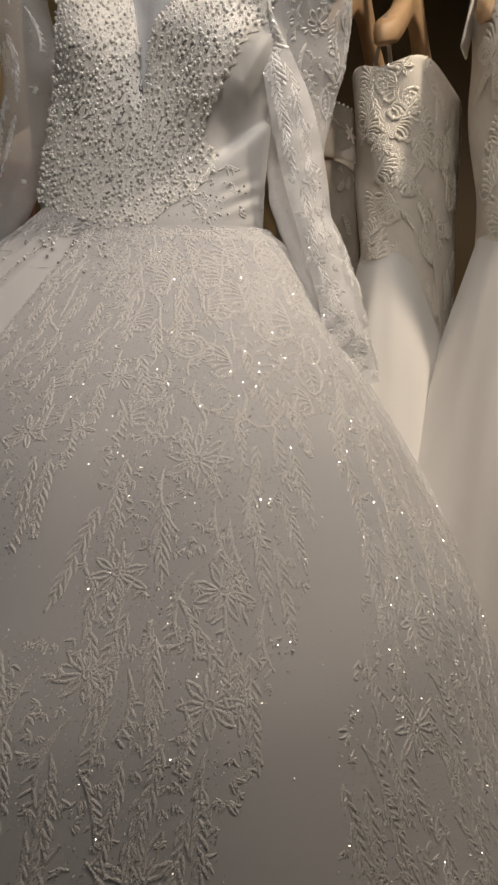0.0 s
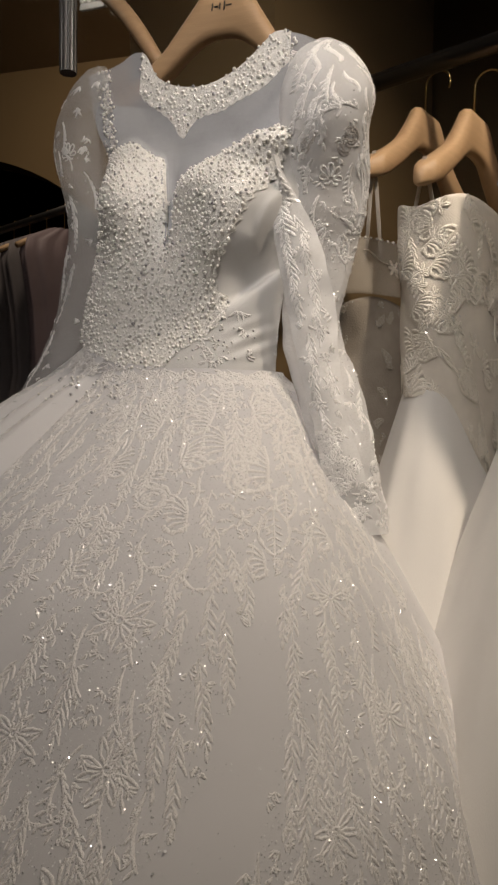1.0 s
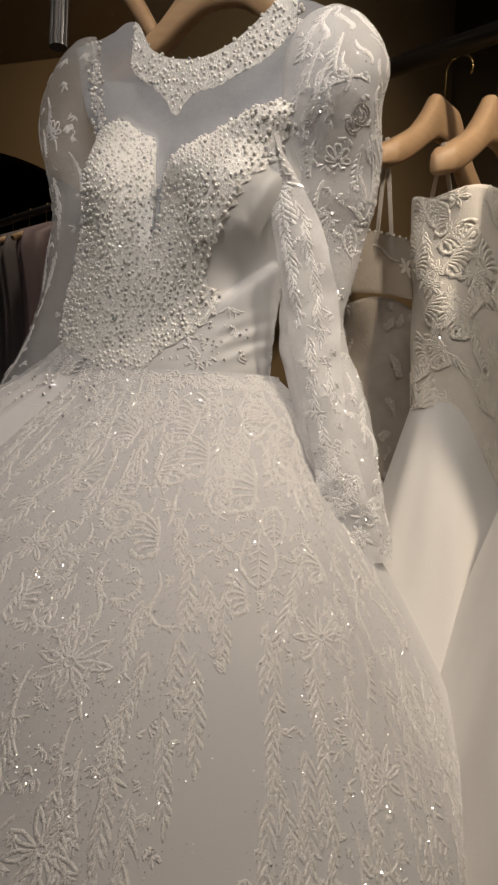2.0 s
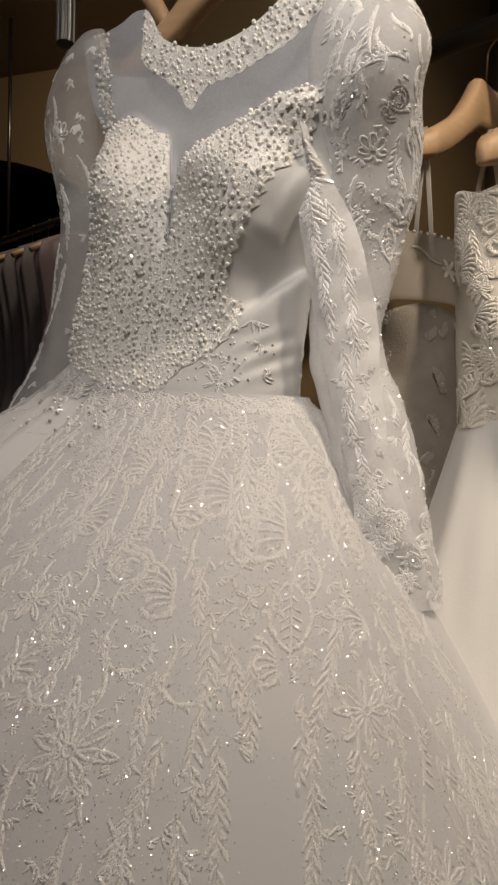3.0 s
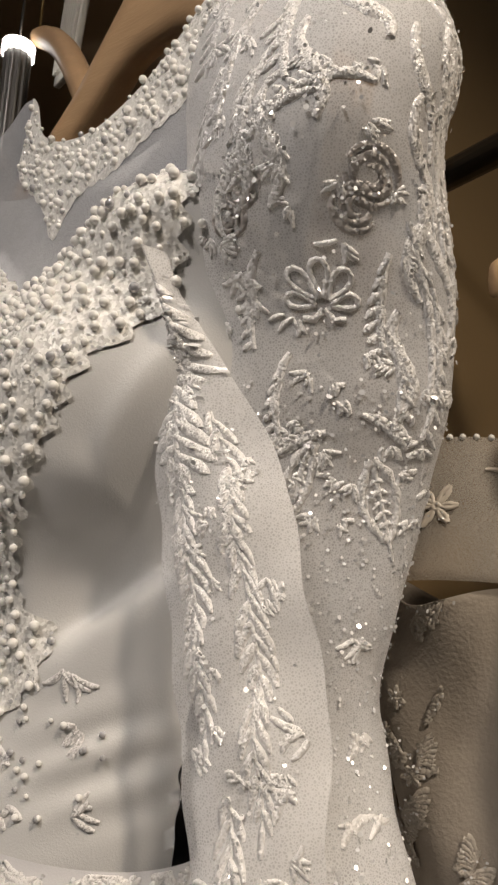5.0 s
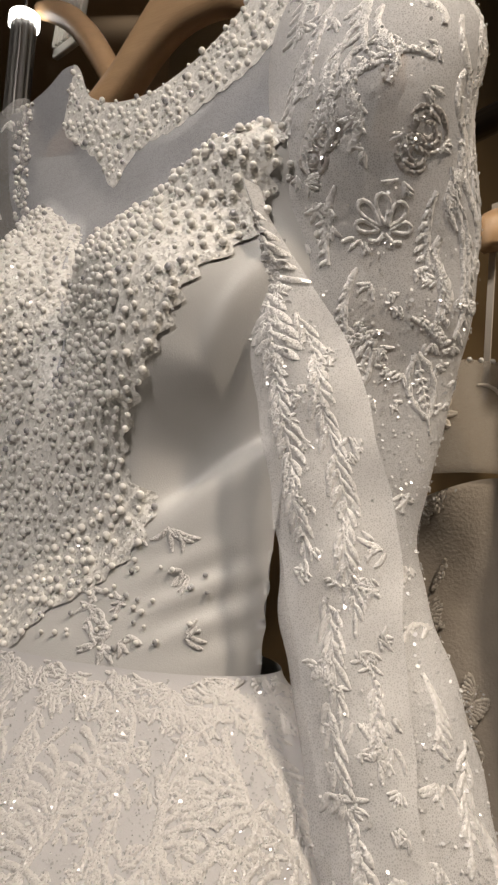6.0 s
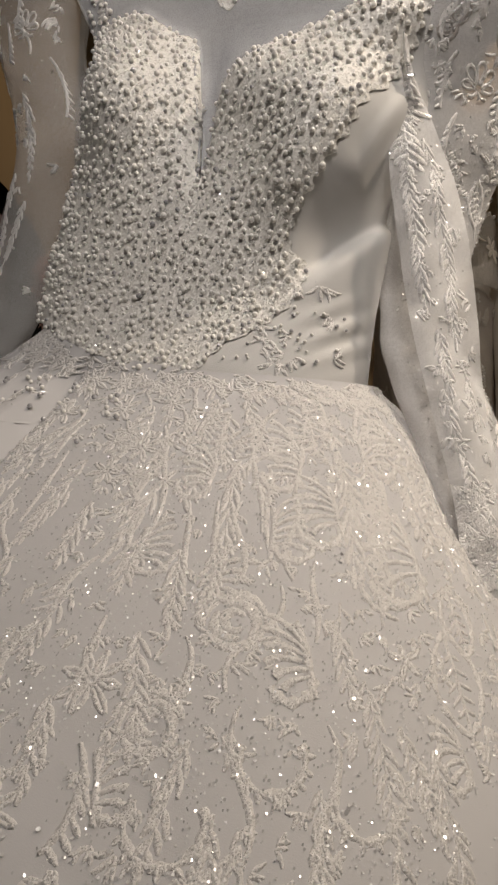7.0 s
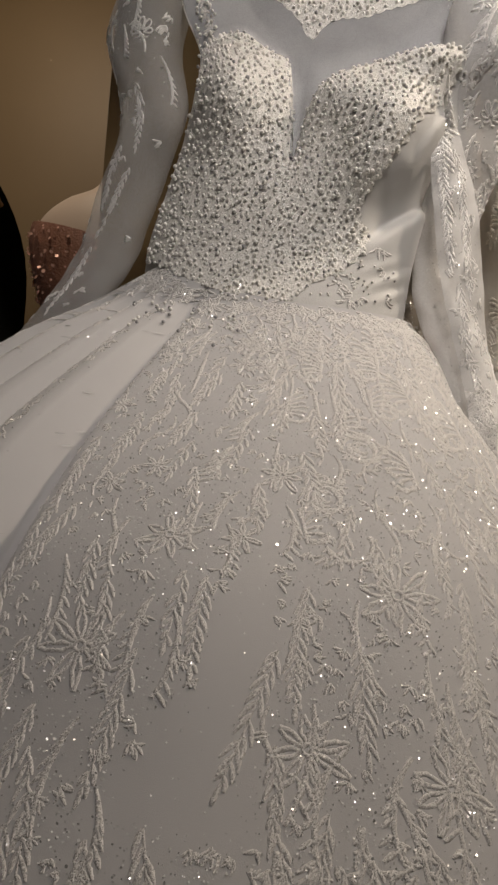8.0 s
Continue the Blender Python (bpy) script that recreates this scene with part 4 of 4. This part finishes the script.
for u, z, k in pearls[:290]:
    bead("pearl", PEARL, u, z, k)
bead_field("pearl_field", PEARL, pearls[290:], "dense sewn-on ivory pearls")
for u, z, k in gems[:280]:
    bead("crystal", GEM, u, z, k)
# pearls that run over the waist seam onto the skirt
for _ in range(40):
    deg, z = random.uniform(-38, -5), 1.365 - abs(random.gauss(0, 0.022))
    ob = new("pearl", PEARL if random.random() < 0.6 else GEM)
    ob.parent = dress
    ob.location = SKIRT.read([deg], [z], [0.0018])[0]

# ---- hangers, rails and the other dresses ----


def hanger(label, span=0.40, drop=0.075, yoke=0.045, curve=0.0):
    """A broad wooden hanger; its own middle is under the hook."""
    ob = new("clothes_hanger")
    tagged(ob, label, "hanger")
    h = span / 2
    top = [(-h, -drop - 0.012), (-0.75 * h, -drop * 0.78), (-0.50 * h, -drop * 0.36), (-0.42 * h, -drop * 0.16), (-0.30 * h, yoke * 0.35), (-0.21 * h, yoke * 0.9), (-0.19 * h, yoke),
           (0.19 * h, yoke), (0.21 * h, yoke * 0.9), (0.30 * h, yoke * 0.35), (0.42 * h, -drop * 0.16), (0.50 * h, -drop * 0.36), (0.75 * h, -drop * 0.78), (h, -drop - 0.012)]
    low = [(-h, -drop - 0.046), (-0.75 * h, -drop * 0.78 - 0.042), (-0.50 * h, -drop * 0.36 - 0.042), (-0.30 * h, -0.042), (-0.15 * h, -0.026), (0, -0.022), (0.15 * h, -0.026), (0.30 * h, -0.042), (0.50 * h, -drop * 0.36 - 0.042), (0.75 * h, -drop * 0.78 - 0.042), (h, -drop - 0.046)]
    n = 80
    bm = bmesh.new()
    rings = []
    for i in range(n + 1):
        x = -h + span * i / n
        a, b = glide(x, top), glide(x, low)
        end = min(1, 0.35 + 0.65 * min(i, n - i) / 5)
        m, r = (a + b) / 2, (a - b) / 2 * (0.6 + 0.4 * end)
        d = 0.011 + 0.009 * abs(x) / h
        y0 = curve * (abs(x) / h) ** 2
        ring = []
        for k in range(12):
            c, s = math.cos(2 * math.pi * k / 12), math.sin(2 * math.pi * k / 12)
            c = math.copysign(abs(c) ** 0.6, c)
            s = math.copysign(abs(s) ** 0.6, s)
            ring.append(bm.verts.new((x, -y0 + d * end * c, m + r * s)))
        rings.append(ring)
    for a, b in zip(rings, rings[1:]):
        for k in range(12):
            bm.faces.new((a[k], b[k], b[(k + 1) % 12], a[(k + 1) % 12]))
    bm.faces.new(rings[0])
    bm.faces.new(rings[-1][::-1])
    part("bar", bm, M_WOOD, ob, "pale beech bar")
    pts = [(0, 0, yoke - 0.01), (0, 0, yoke + 0.045)]
    pts += [(0.0, -0.022 + 0.022 * math.cos(a), yoke + 0.045 + 0.022 * math.sin(a)) for a in [math.pi * k / 12 for k in range(1, 15)]]
    part("hook", tube(pts, 0.0017, 8), M_WIRE, ob, "thin brass wire hook")
    return ob


def hang_matrix(x, y, z, turn, lean=0.0):
    return pose(x, y, z, 0, lean, turn)


main_hanger = hanger("pale beech hanger inside the white lace gown", 0.36, 0.088, 0.040)
main_hanger.matrix_world = DRESS @ pose(0.050, 0.030, 1.843, 0, 6, 0)

for k, (x, w, h) in enumerate(((-0.014, 0.0014, 0.010), (-0.008, 0.006, 0.0014), (-0.002, 0.0014, 0.008), (0.005, 0.0014, 0.012), (0.012, 0.009, 0.0012))):
    part("maker_mark", box((x - w / 2, -0.0125, 0.016 - h / 2), (x + w / 2, -0.0105, 0.016 + h / 2)), M_STEEL, main_hanger, "thin dark mark on the yoke", smooth=False)

# the side rail
def side_rail():
    ob = new("garment_rail")
    tagged(ob, "dark round steel garment rail fixed to the wall", "clothes rail")
    d = Vector((0.91, -0.41, 0)).normalized()
    a = Vector((-0.05, 1.40, 1.882))
    part("tube", tube([a, a + d * 1.6], 0.0155, 16), M_STEEL, ob)
    part("flange", tube([a - d * 0.004, a + d * 0.008], 0.036, 24), M_STEEL, ob, "round screwed wall flange")
    for k in range(3):
        t = 2 * math.pi * k / 3 + 0.4
        side_d = d.cross(Vector((0, 0, 1)))
        c = a + d * 0.008 + 0.026 * (math.cos(t) * side_d + math.sin(t) * Vector((0, 0, 1)))
        part("screw", tube([c, c + d * 0.003], 0.005, 8), M_CHROME, ob)


side_rail()
# the return of the wall that the side rail is fixed to
def pier():
    d = Vector((0.91, -0.41, 0)).normalized()
    n = Vector((0.41, 0.91, 0)).normalized()
    a = Vector((-0.05, 1.40, 0)) - d * 0.004
    pts = [a - n * 0.06, a + n * 0.62, a + n * 0.62 - d * 0.62, a - n * 0.06 - d * 0.40]
    verts = [(p.x, p.y, z) for z in (0, 2.7) for p in pts]
    faces = [(0, 1, 2, 3), (7, 6, 5, 4)] + [(i, (i + 1) % 4, (i + 1) % 4 + 4, i + 4) for i in range(4)]
    tagged(mesh_object("wall_pier", verts, faces, [M_WALL], smooth=False), "brown wall pier that carries the rail", "wall", kind="structure")


pier()
RAIL_TURN = 65.8


def gown(name, label, mat_top, mat_skirt, waist, bust, hem, zs, m, flat=0.55, dip=0.0, folds=0.05):
    """A hanging strapless gown: bodice and skirt; zs: top, waist, hem heights."""
    ob = new(name)
    ob.matrix_world = m
    tagged(ob, label, "wedding dress")
    top, mid, low = zs

    def seam(a):
        return mid - dip * max(0, -math.sin(a)) ** 3

    def bod(p, q):
        a = 2 * math.pi * p
        w = waist + (bust - waist) * ramp(0, 0.8, q)
        z = seam(a) + (top - seam(a)) * q + 0.010 * math.cos(a) ** 2 * q - 0.010 * q * math.cos(4 * a)
        k = 1 + 0.03 * math.sin(5 * a + 9 * q)
        return Vector((w * math.cos(a) * k, w * flat * math.sin(a) * k, z))

    def skt(p, q):
        a = 2 * math.pi * p
        z = seam(a) + 0.012 + (low - seam(a)) * q
        w = waist - 0.002 + (hem - waist) * (1 - (1 - q) ** 1.6)
        k = 1 + q ** 0.7 * (folds * math.sin(9 * a) + 0.6 * folds * math.sin(17 * a + 1))
        return Vector((w * math.cos(a) * k, w * (flat + 0.25 * q) * math.sin(a) * k, z))
    sheet("bodice", bod, 90, 50, mat_top, ob, wrap=True, thick=0.002)
    sheet("skirt", skt, 200, 60, mat_skirt, ob, wrap=True)

    def at(a, q):
        p = bod(a / (2 * math.pi), q)
        n = (bod((a + 0.05) / (2 * math.pi), q) - p).cross(bod(a / (2 * math.pi), q + 0.02) - p).normalized()
        return p, n
    return ob, at


def ribbon(a, b, width=0.006, name="ribbon_strap", label="narrow satin hanger strap"):
    a, b = Vector(a), Vector(b)
    s = Vector((0.9, -0.4, 0)) * width / 2
    verts = [a - s, a + s, b + s, b - s]
    n = s.cross(b - a).normalized() * 0.0006
    verts = [v + n for v in verts] + [v - n for v in verts]
    faces = [(0, 1, 2, 3), (7, 6, 5, 4), (0, 4, 5, 1), (1, 5, 6, 2), (2, 6, 7, 3), (3, 7, 4, 0)]
    return mesh_object(name, verts, faces, [M_RIBBON], smooth=False)


H1 = hang_matrix(0.195, 1.33, 1.775, RAIL_TURN)
H2 = hang_matrix(0.272, 1.262, 1.735, RAIL_TURN)
H3 = hang_matrix(0.40, 1.20, 1.735, RAIL_TURN)
for m, text in ((H1, "pale beech hanger holding the taupe beaded gown"), (H2, "pale beech hanger holding the cream lace gown"), (H3, "pale beech hanger holding the white tulle gown")):
    tagged(hanger(text), group="hangers on the side rail").matrix_world = m
taupe, taupe_at = gown("taupe_gown", "taupe beaded off-shoulder tulle gown with a sheer band", M_TAUPE, M_TAUPE, 0.13, 0.155, 0.34, (1.46, 1.24, 0.15), hang_matrix(0.132, 1.26, 0, RAIL_TURN), 0.50, 0.04)
cream, cream_at = gown("cream_gown", "cream lace strapless gown with an ivory tulle skirt", M_CREAM, M_IVORY, 0.140, 0.155, 0.46, (1.590, 1.325, 0.12), hang_matrix(0.258, 1.222, 0, RAIL_TURN), 0.50, 0.15, 0.05)
white, white_at = gown("white_gown", "white tulle gown with beaded lace straps and bodice", M_CREAM, M_IVORY, 0.130, 0.155, 0.52, (1.64, 1.34, 0.12), hang_matrix(0.425, 1.12, 0, RAIL_TURN), 0.60, 0.12, 0.04)

# the taupe gown's off-shoulder band
def shoulder_band():
    def fn(p, q):
        a = math.pi * (0.85 + 1.3 * p)
        z = 1.455 + 0.085 * q + 0.012 * math.cos(a) ** 2
        w = 0.165 - 0.012 * q
        return Vector((w * math.cos(a), 0.085 * math.sin(a) * (1 - 0.2 * q), z + 0.02 * math.sin(math.pi * p)))
    sheet("shoulder_band", fn, 60, 12, M_BAND, taupe, "sheer band with satin flowers", thick=0.002)
    band = Patch(lambda a, z: (fn(a, z), (fn(a + 0.01, z) - fn(a, z)).cross(fn(a, z + 0.05) - fn(a, z)).normalized()), 0, 1, 0, 1, 40, 10)
    for p in (0.18, 0.36, 0.55, 0.75):
        lay("satin_flower", flower(0.014, 6, 10), band, p, 0.5, 0, 0.001, taupe, [M_RIBBON, M_GLINT])
        lay("beaded_trail", wave(0.04, 0.004, 0.0016, 0), band, p + 0.07, 0.75, 70, 0.001, taupe, [M_RIBBON, M_GLINT])
    for p in [i / 46 for i in range(47)]:
        ob = new("edge_bead", PEARL)
        ob.parent = taupe
        ob.location = fn(p, 1.0)


M_BAND = net_material("sheer_taupe_net", (0.62, 0.57, 0.50), 0.26, 700)
shoulder_band()


def gown_lace(thing, at, count, size, lo, hi, mats, q0=0.0, q1=1.0):
    patch = Patch(lambda a, q: at(a, q), 0, 2 * math.pi, 0, 1, 60, 24)
    for _ in range(count):
        a, q = random.uniform(lo, hi), random.uniform(q0, q1)
        k = random.random()
        m = scroll(size, random.choice((-1, 1)), 7, 6) if k < 0.55 else flower(size * 0.8, 6, 6) if k < 0.75 else sprig(size * 2.5, size * 0.6, 0.007, 0, 6)
        lay("lace_motif", m, patch, a, q, random.uniform(-60, 60), 0.002, thing, mats)


M_THREAD = glitter("cream_cord_lace", (0.84, 0.79, 0.70), 0.4, 700, 0.5)
M_MUTED = glitter("taupe_bead_lace", (0.40, 0.36, 0.31), 0.4, 900, 0.7)
gown_lace(cream, cream_at, 150, 0.018, 2.6, 6.0, [M_THREAD, M_GLINT])
gown_lace(white, white_at, 70, 0.024, 2.4, 4.6, [M_THREAD, M_GLINT])
gown_lace(taupe, taupe_at, 70, 0.008, 2.6, 6.0, [M_MUTED, M_GLINT])


# straps that carry the gowns on their hangers
def strap(a, b, thing):
    ob = ribbon(a, b)
    ob.parent = thing
    ob.matrix_parent_inverse = thing.matrix_world.inverted()
    tagged(ob, label="narrow satin hanger loop")


bpy.context.view_layer.update()
for thing in (taupe, cream, white):
    tagged(thing, group="gowns on the side rail")
for thing, hm, top in ((taupe, H1, 1.545), (cream, H2, 1.60)):
    for s in (-1, 1):
        tip = hm @ Vector((s * 0.178, 0, -0.075))
        for dx in (-0.012, 0.012):
            strap(tip + Vector((0, 0, 0.004)), Vector((tip.x + dx, tip.y + (0.02 if s < 0 else -0.02), top)), thing)


def white_strap(s):
    def fn(p, q):
        c = H3 @ Vector((s * (0.13 + 0.05 * q), 0, 0))
        z = 1.60 + 0.10 * math.sin(math.pi * (0.5 + 0.5 * abs(2 * p - 1)))
        off = Vector((0.91, -0.41, 0)) * (0.07 * (2 * p - 1) * 0.5)
        return c * Vector((1, 1, 0)) + Vector((0, 0, z)) + off
    ob = sheet("shoulder_strap", fn, 24, 6, M_CREAM, None, "beaded lace shoulder strap", thick=0.003)
    ob.parent = white
    ob.matrix_parent_inverse = white.matrix_world.inverted()


for s in (-1, 1):
    white_strap(s)

# small second hanger hanging askew behind the gown, and a white slatted tag board
def spare_hanger():
    ob = new("clothes_hanger")
    ob.matrix_world = DRESS
    tagged(ob, "spare pale hanger hanging askew behind the gown", "hanger")
    pts = [P(-0.262 + 0.190 * t, -0.085 + 0.03 * t, 2.020 - 0.20 * t + 0.026 * math.sin(math.pi * t)) for t in [i / 16 for i in range(17)]]
    part("bar", tube(pts, 0.013, 12, lambda t: 1.0 - 0.25 * abs(2 * t - 1) ** 3), M_WOOD, ob)
    part("hook", tube([pts[0], pts[0] + Vector((0, 0, 0.08)), pts[0] + Vector((0.01, 0.0, 0.68))], 0.0015, 6), M_WIRE, ob)


spare_hanger()


def slatted_board():
    ob = new("slatted_board")
    ob.matrix_world = pose(-0.335, 1.16, 2.06, 0, 14, -25)
    tagged(ob, "small white slatted display board hanging behind the gown", "board")
    part("frame", box((-0.035, -0.004, -0.08), (0.035, 0.004, 0.12), 0.002), M_WHITE, ob)
    for k in range(7):
        x = -0.028 + k * 0.0093
        part("slat", box((x - 0.0032, -0.008, -0.07), (x + 0.0032, -0.003, 0.11), 0.001), M_WHITE, ob)
    part("cord", tube([(0, 0, 0.12), (0, 0, 0.68)], 0.001, 6), M_WIRE, ob)


slatted_board()


# a lamp's reflection and its light streak, built as an added hanging body
def reflected_lamp():
    ob = new("lamp_reflection")
    ob.matrix_world = Matrix.Translation((-0.372, 1.12, 1.985))
    tagged(ob, "hanging stand-in for a lamp's reflection and its streak of light", "lamp")
    bm = bmesh.new()
    n = 48
    rings = []
    for z in (0.0, -0.13):
        rings.append([bm.verts.new(((0.013 + 0.0012 * (k % 4 < 2)) * math.cos(2 * math.pi * k / n), (0.013 + 0.0012 * (k % 4 < 2)) * math.sin(2 * math.pi * k / n), z)) for k in range(n)])
    for k in range(n):
        bm.faces.new((rings[0][k], rings[0][(k + 1) % n], rings[1][(k + 1) % n], rings[1][k]))
    bm.faces.new(rings[1][::-1])
    part("streak_tube", bm, M_STREAK, ob, "dull fluted tube standing in for the reflected streak of light", smooth=False)
    part("reflection_disc", tube([(0, 0, 0.0), (0, 0, 0.012)], 0.017, 24), M_REFLECTION, ob, "glowing disc standing in for the reflected lamp")
    # invented cable, only to hold the stand-in up
    part("cable", tube([(0, 0, 0.012), (0, 0, 0.71)], 0.0015, 6), M_STEEL, ob)


# dull tone for the faint reflected streak
M_STREAK = material("reflected_streak", (0.12, 0.115, 0.11), 0.4, metal=0.5)
reflected_lamp()


# the far rail with dusky dresses
def far_rail():
    ob = new("garment_rail")
    tagged(ob, "dark far garment rail full of dusky dresses", "clothes rail")
    a, b = Vector((-0.85, 2.03, 1.95)), Vector((-1.75, 2.47, 1.95))
    part("tube", tube([a, b], 0.012, 12), M_STEEL, ob)
    for p in (a.lerp(b, 0.55), b):
        part("drop_rod", tube([p, Vector((p.x, p.y, 2.70))], 0.006, 10), M_STEEL, ob)
    return a, b


fa, fb = far_rail()


def dusky(at, turn, k):
    ob = new("hanging_dress")
    ob.matrix_world = pose(at.x, at.y, 0, 0, 0, turn)
    tagged(ob, "dusky muted gown hanging close-packed on the far rail", "dress", "dresses on the far rail")

    def fn(p, q):
        a = 2 * math.pi * p
        z = 1.88 - 1.5 * q
        w = lerp(q, [(0, 0.05), (0.04, 0.17), (0.18, 0.13), (0.3, 0.12), (1, 0.30)])
        r = 1 + 0.12 * math.sin(6 * a + k) * q ** 0.5 + 0.06 * math.sin(13 * a)
        return Vector((w * math.cos(a) * r, (0.035 + 0.05 * q) * math.sin(a) * r, z))
    sheet("cloth", fn, 60, 30, M_DUSK if k % 3 else M_DUSK2, ob, wrap=True)
    pts = [(0, 0, 1.86), (0, 0, 1.955)] + [(0.014 * math.sin(t), 0, 1.955 + 0.014 * math.cos(t)) for t in (0.2, 0.9, 1.6, 2.3)]
    part("hook", tube(pts, 0.0015, 6), M_WIRE, ob)
    bar = tube([(-0.18, 0, 1.80), (-0.1, 0, 1.845), (0, 0, 1.865), (0.1, 0, 1.845), (0.18, 0, 1.80)], 0.009, 8)
    part("hanger_bar", bar, M_WOOD, ob)


M_DUSK2 = material("dusky_mauve", (0.13, 0.095, 0.10), 0.7, bump=0.3, scale=90, vary=0.3, vary_scale=10)
for k in range(9):
    t = 0.08 + 0.1 * k
    dusky(fa.lerp(fb, t), 63 + random.uniform(-8, 8), k)


# mannequin in a rose beaded bodice
def mannequin():
    c = Vector((-0.475, 2.02, 0))
    rows = [(1.25, 0.13, 0.10), (1.38, 0.15, 0.11), (1.52, 0.20, 0.13), (1.64, 0.225, 0.12), (1.71, 0.21, 0.10), (1.77, 0.15, 0.075), (1.80, 0.085, 0.06), (1.84, 0.056, 0.054), (1.95, 0.052, 0.050)]

    def fn(p, q):
        a = 2 * math.pi * p
        z = 1.25 + 0.70 * q
        w, d = glide(z, [(r[0], r[1]) for r in rows]), glide(z, [(r[0], r[2]) for r in rows])
        return c + Vector((w * math.cos(a), d * math.sin(a), z))
    ob = sheet("mannequin", fn, 48, 60, M_SKIN, None, wrap=True)
    tagged(ob, "plain cream shop mannequin torso in a rose bodice", "mannequin")
    gown_ob = new("rose_dress")
    tagged(gown_ob, "rose beaded off-shoulder dress on a mannequin", "dress")

    def cloth(p, q):
        a = 2 * math.pi * p
        z = 0.02 + 1.66 * q
        w, d = glide(z, [(0.02, 0.45), (0.8, 0.30), (1.2, 0.15)] + [(r[0], r[1] + 0.012) for r in rows[1:5]]), glide(z, [(0.02, 0.45), (0.8, 0.30), (1.2, 0.12)] + [(r[0], r[2] + 0.012) for r in rows[1:5]])
        z += 0.05 * q * (abs(math.cos(a)) - 0.6)
        r = 1 + 0.05 * math.sin(11 * a) * (1 - q)
        return c + Vector((w * r * math.cos(a), d * r * math.sin(a), z))
    sheet("beaded_cloth", cloth, 90, 80, M_ROSE, gown_ob, "rose cloth crusted with beads", wrap=True)
    beads = Lace()
    rows_b = [(random.random(), 0.80 + 0.2 * random.random()) for _ in range(900)]
    bead_patch = Patch(lambda a, q: (cloth(a, q), (cloth(a + 0.01, q) - cloth(a, q)).cross(cloth(a, q + 0.01) - cloth(a, q)).normalized()), 0, 1, 0.75, 1, 60, 20)
    for _ in rows_b:
        beads.glint(0, 0, 0.0035, 0.002)
    qq = np.array(beads.v)
    aa = np.repeat(np.array(rows_b), 6, axis=0)
    pp = bead_patch.read(aa[:, 0] + qq[:, 0] / 1.2, aa[:, 1] + qq[:, 1] / 1.6, qq[:, 2])
    tagged(under(mesh_object("rose_beads", pp.tolist(), beads.f, [M_ROSEGOLD], False), gown_ob, "rose gold beads"), kind="stuff")
    part("neck_cap", tube([c + Vector((0, 0, 1.945)), c + Vector((0, 0, 1.965))], 0.058, 24), M_STEEL, ob, "black neck cap")


M_ROSEGOLD = material("rose_gold", (0.80, 0.50, 0.40), 0.30, metal=0.4)
mannequin()
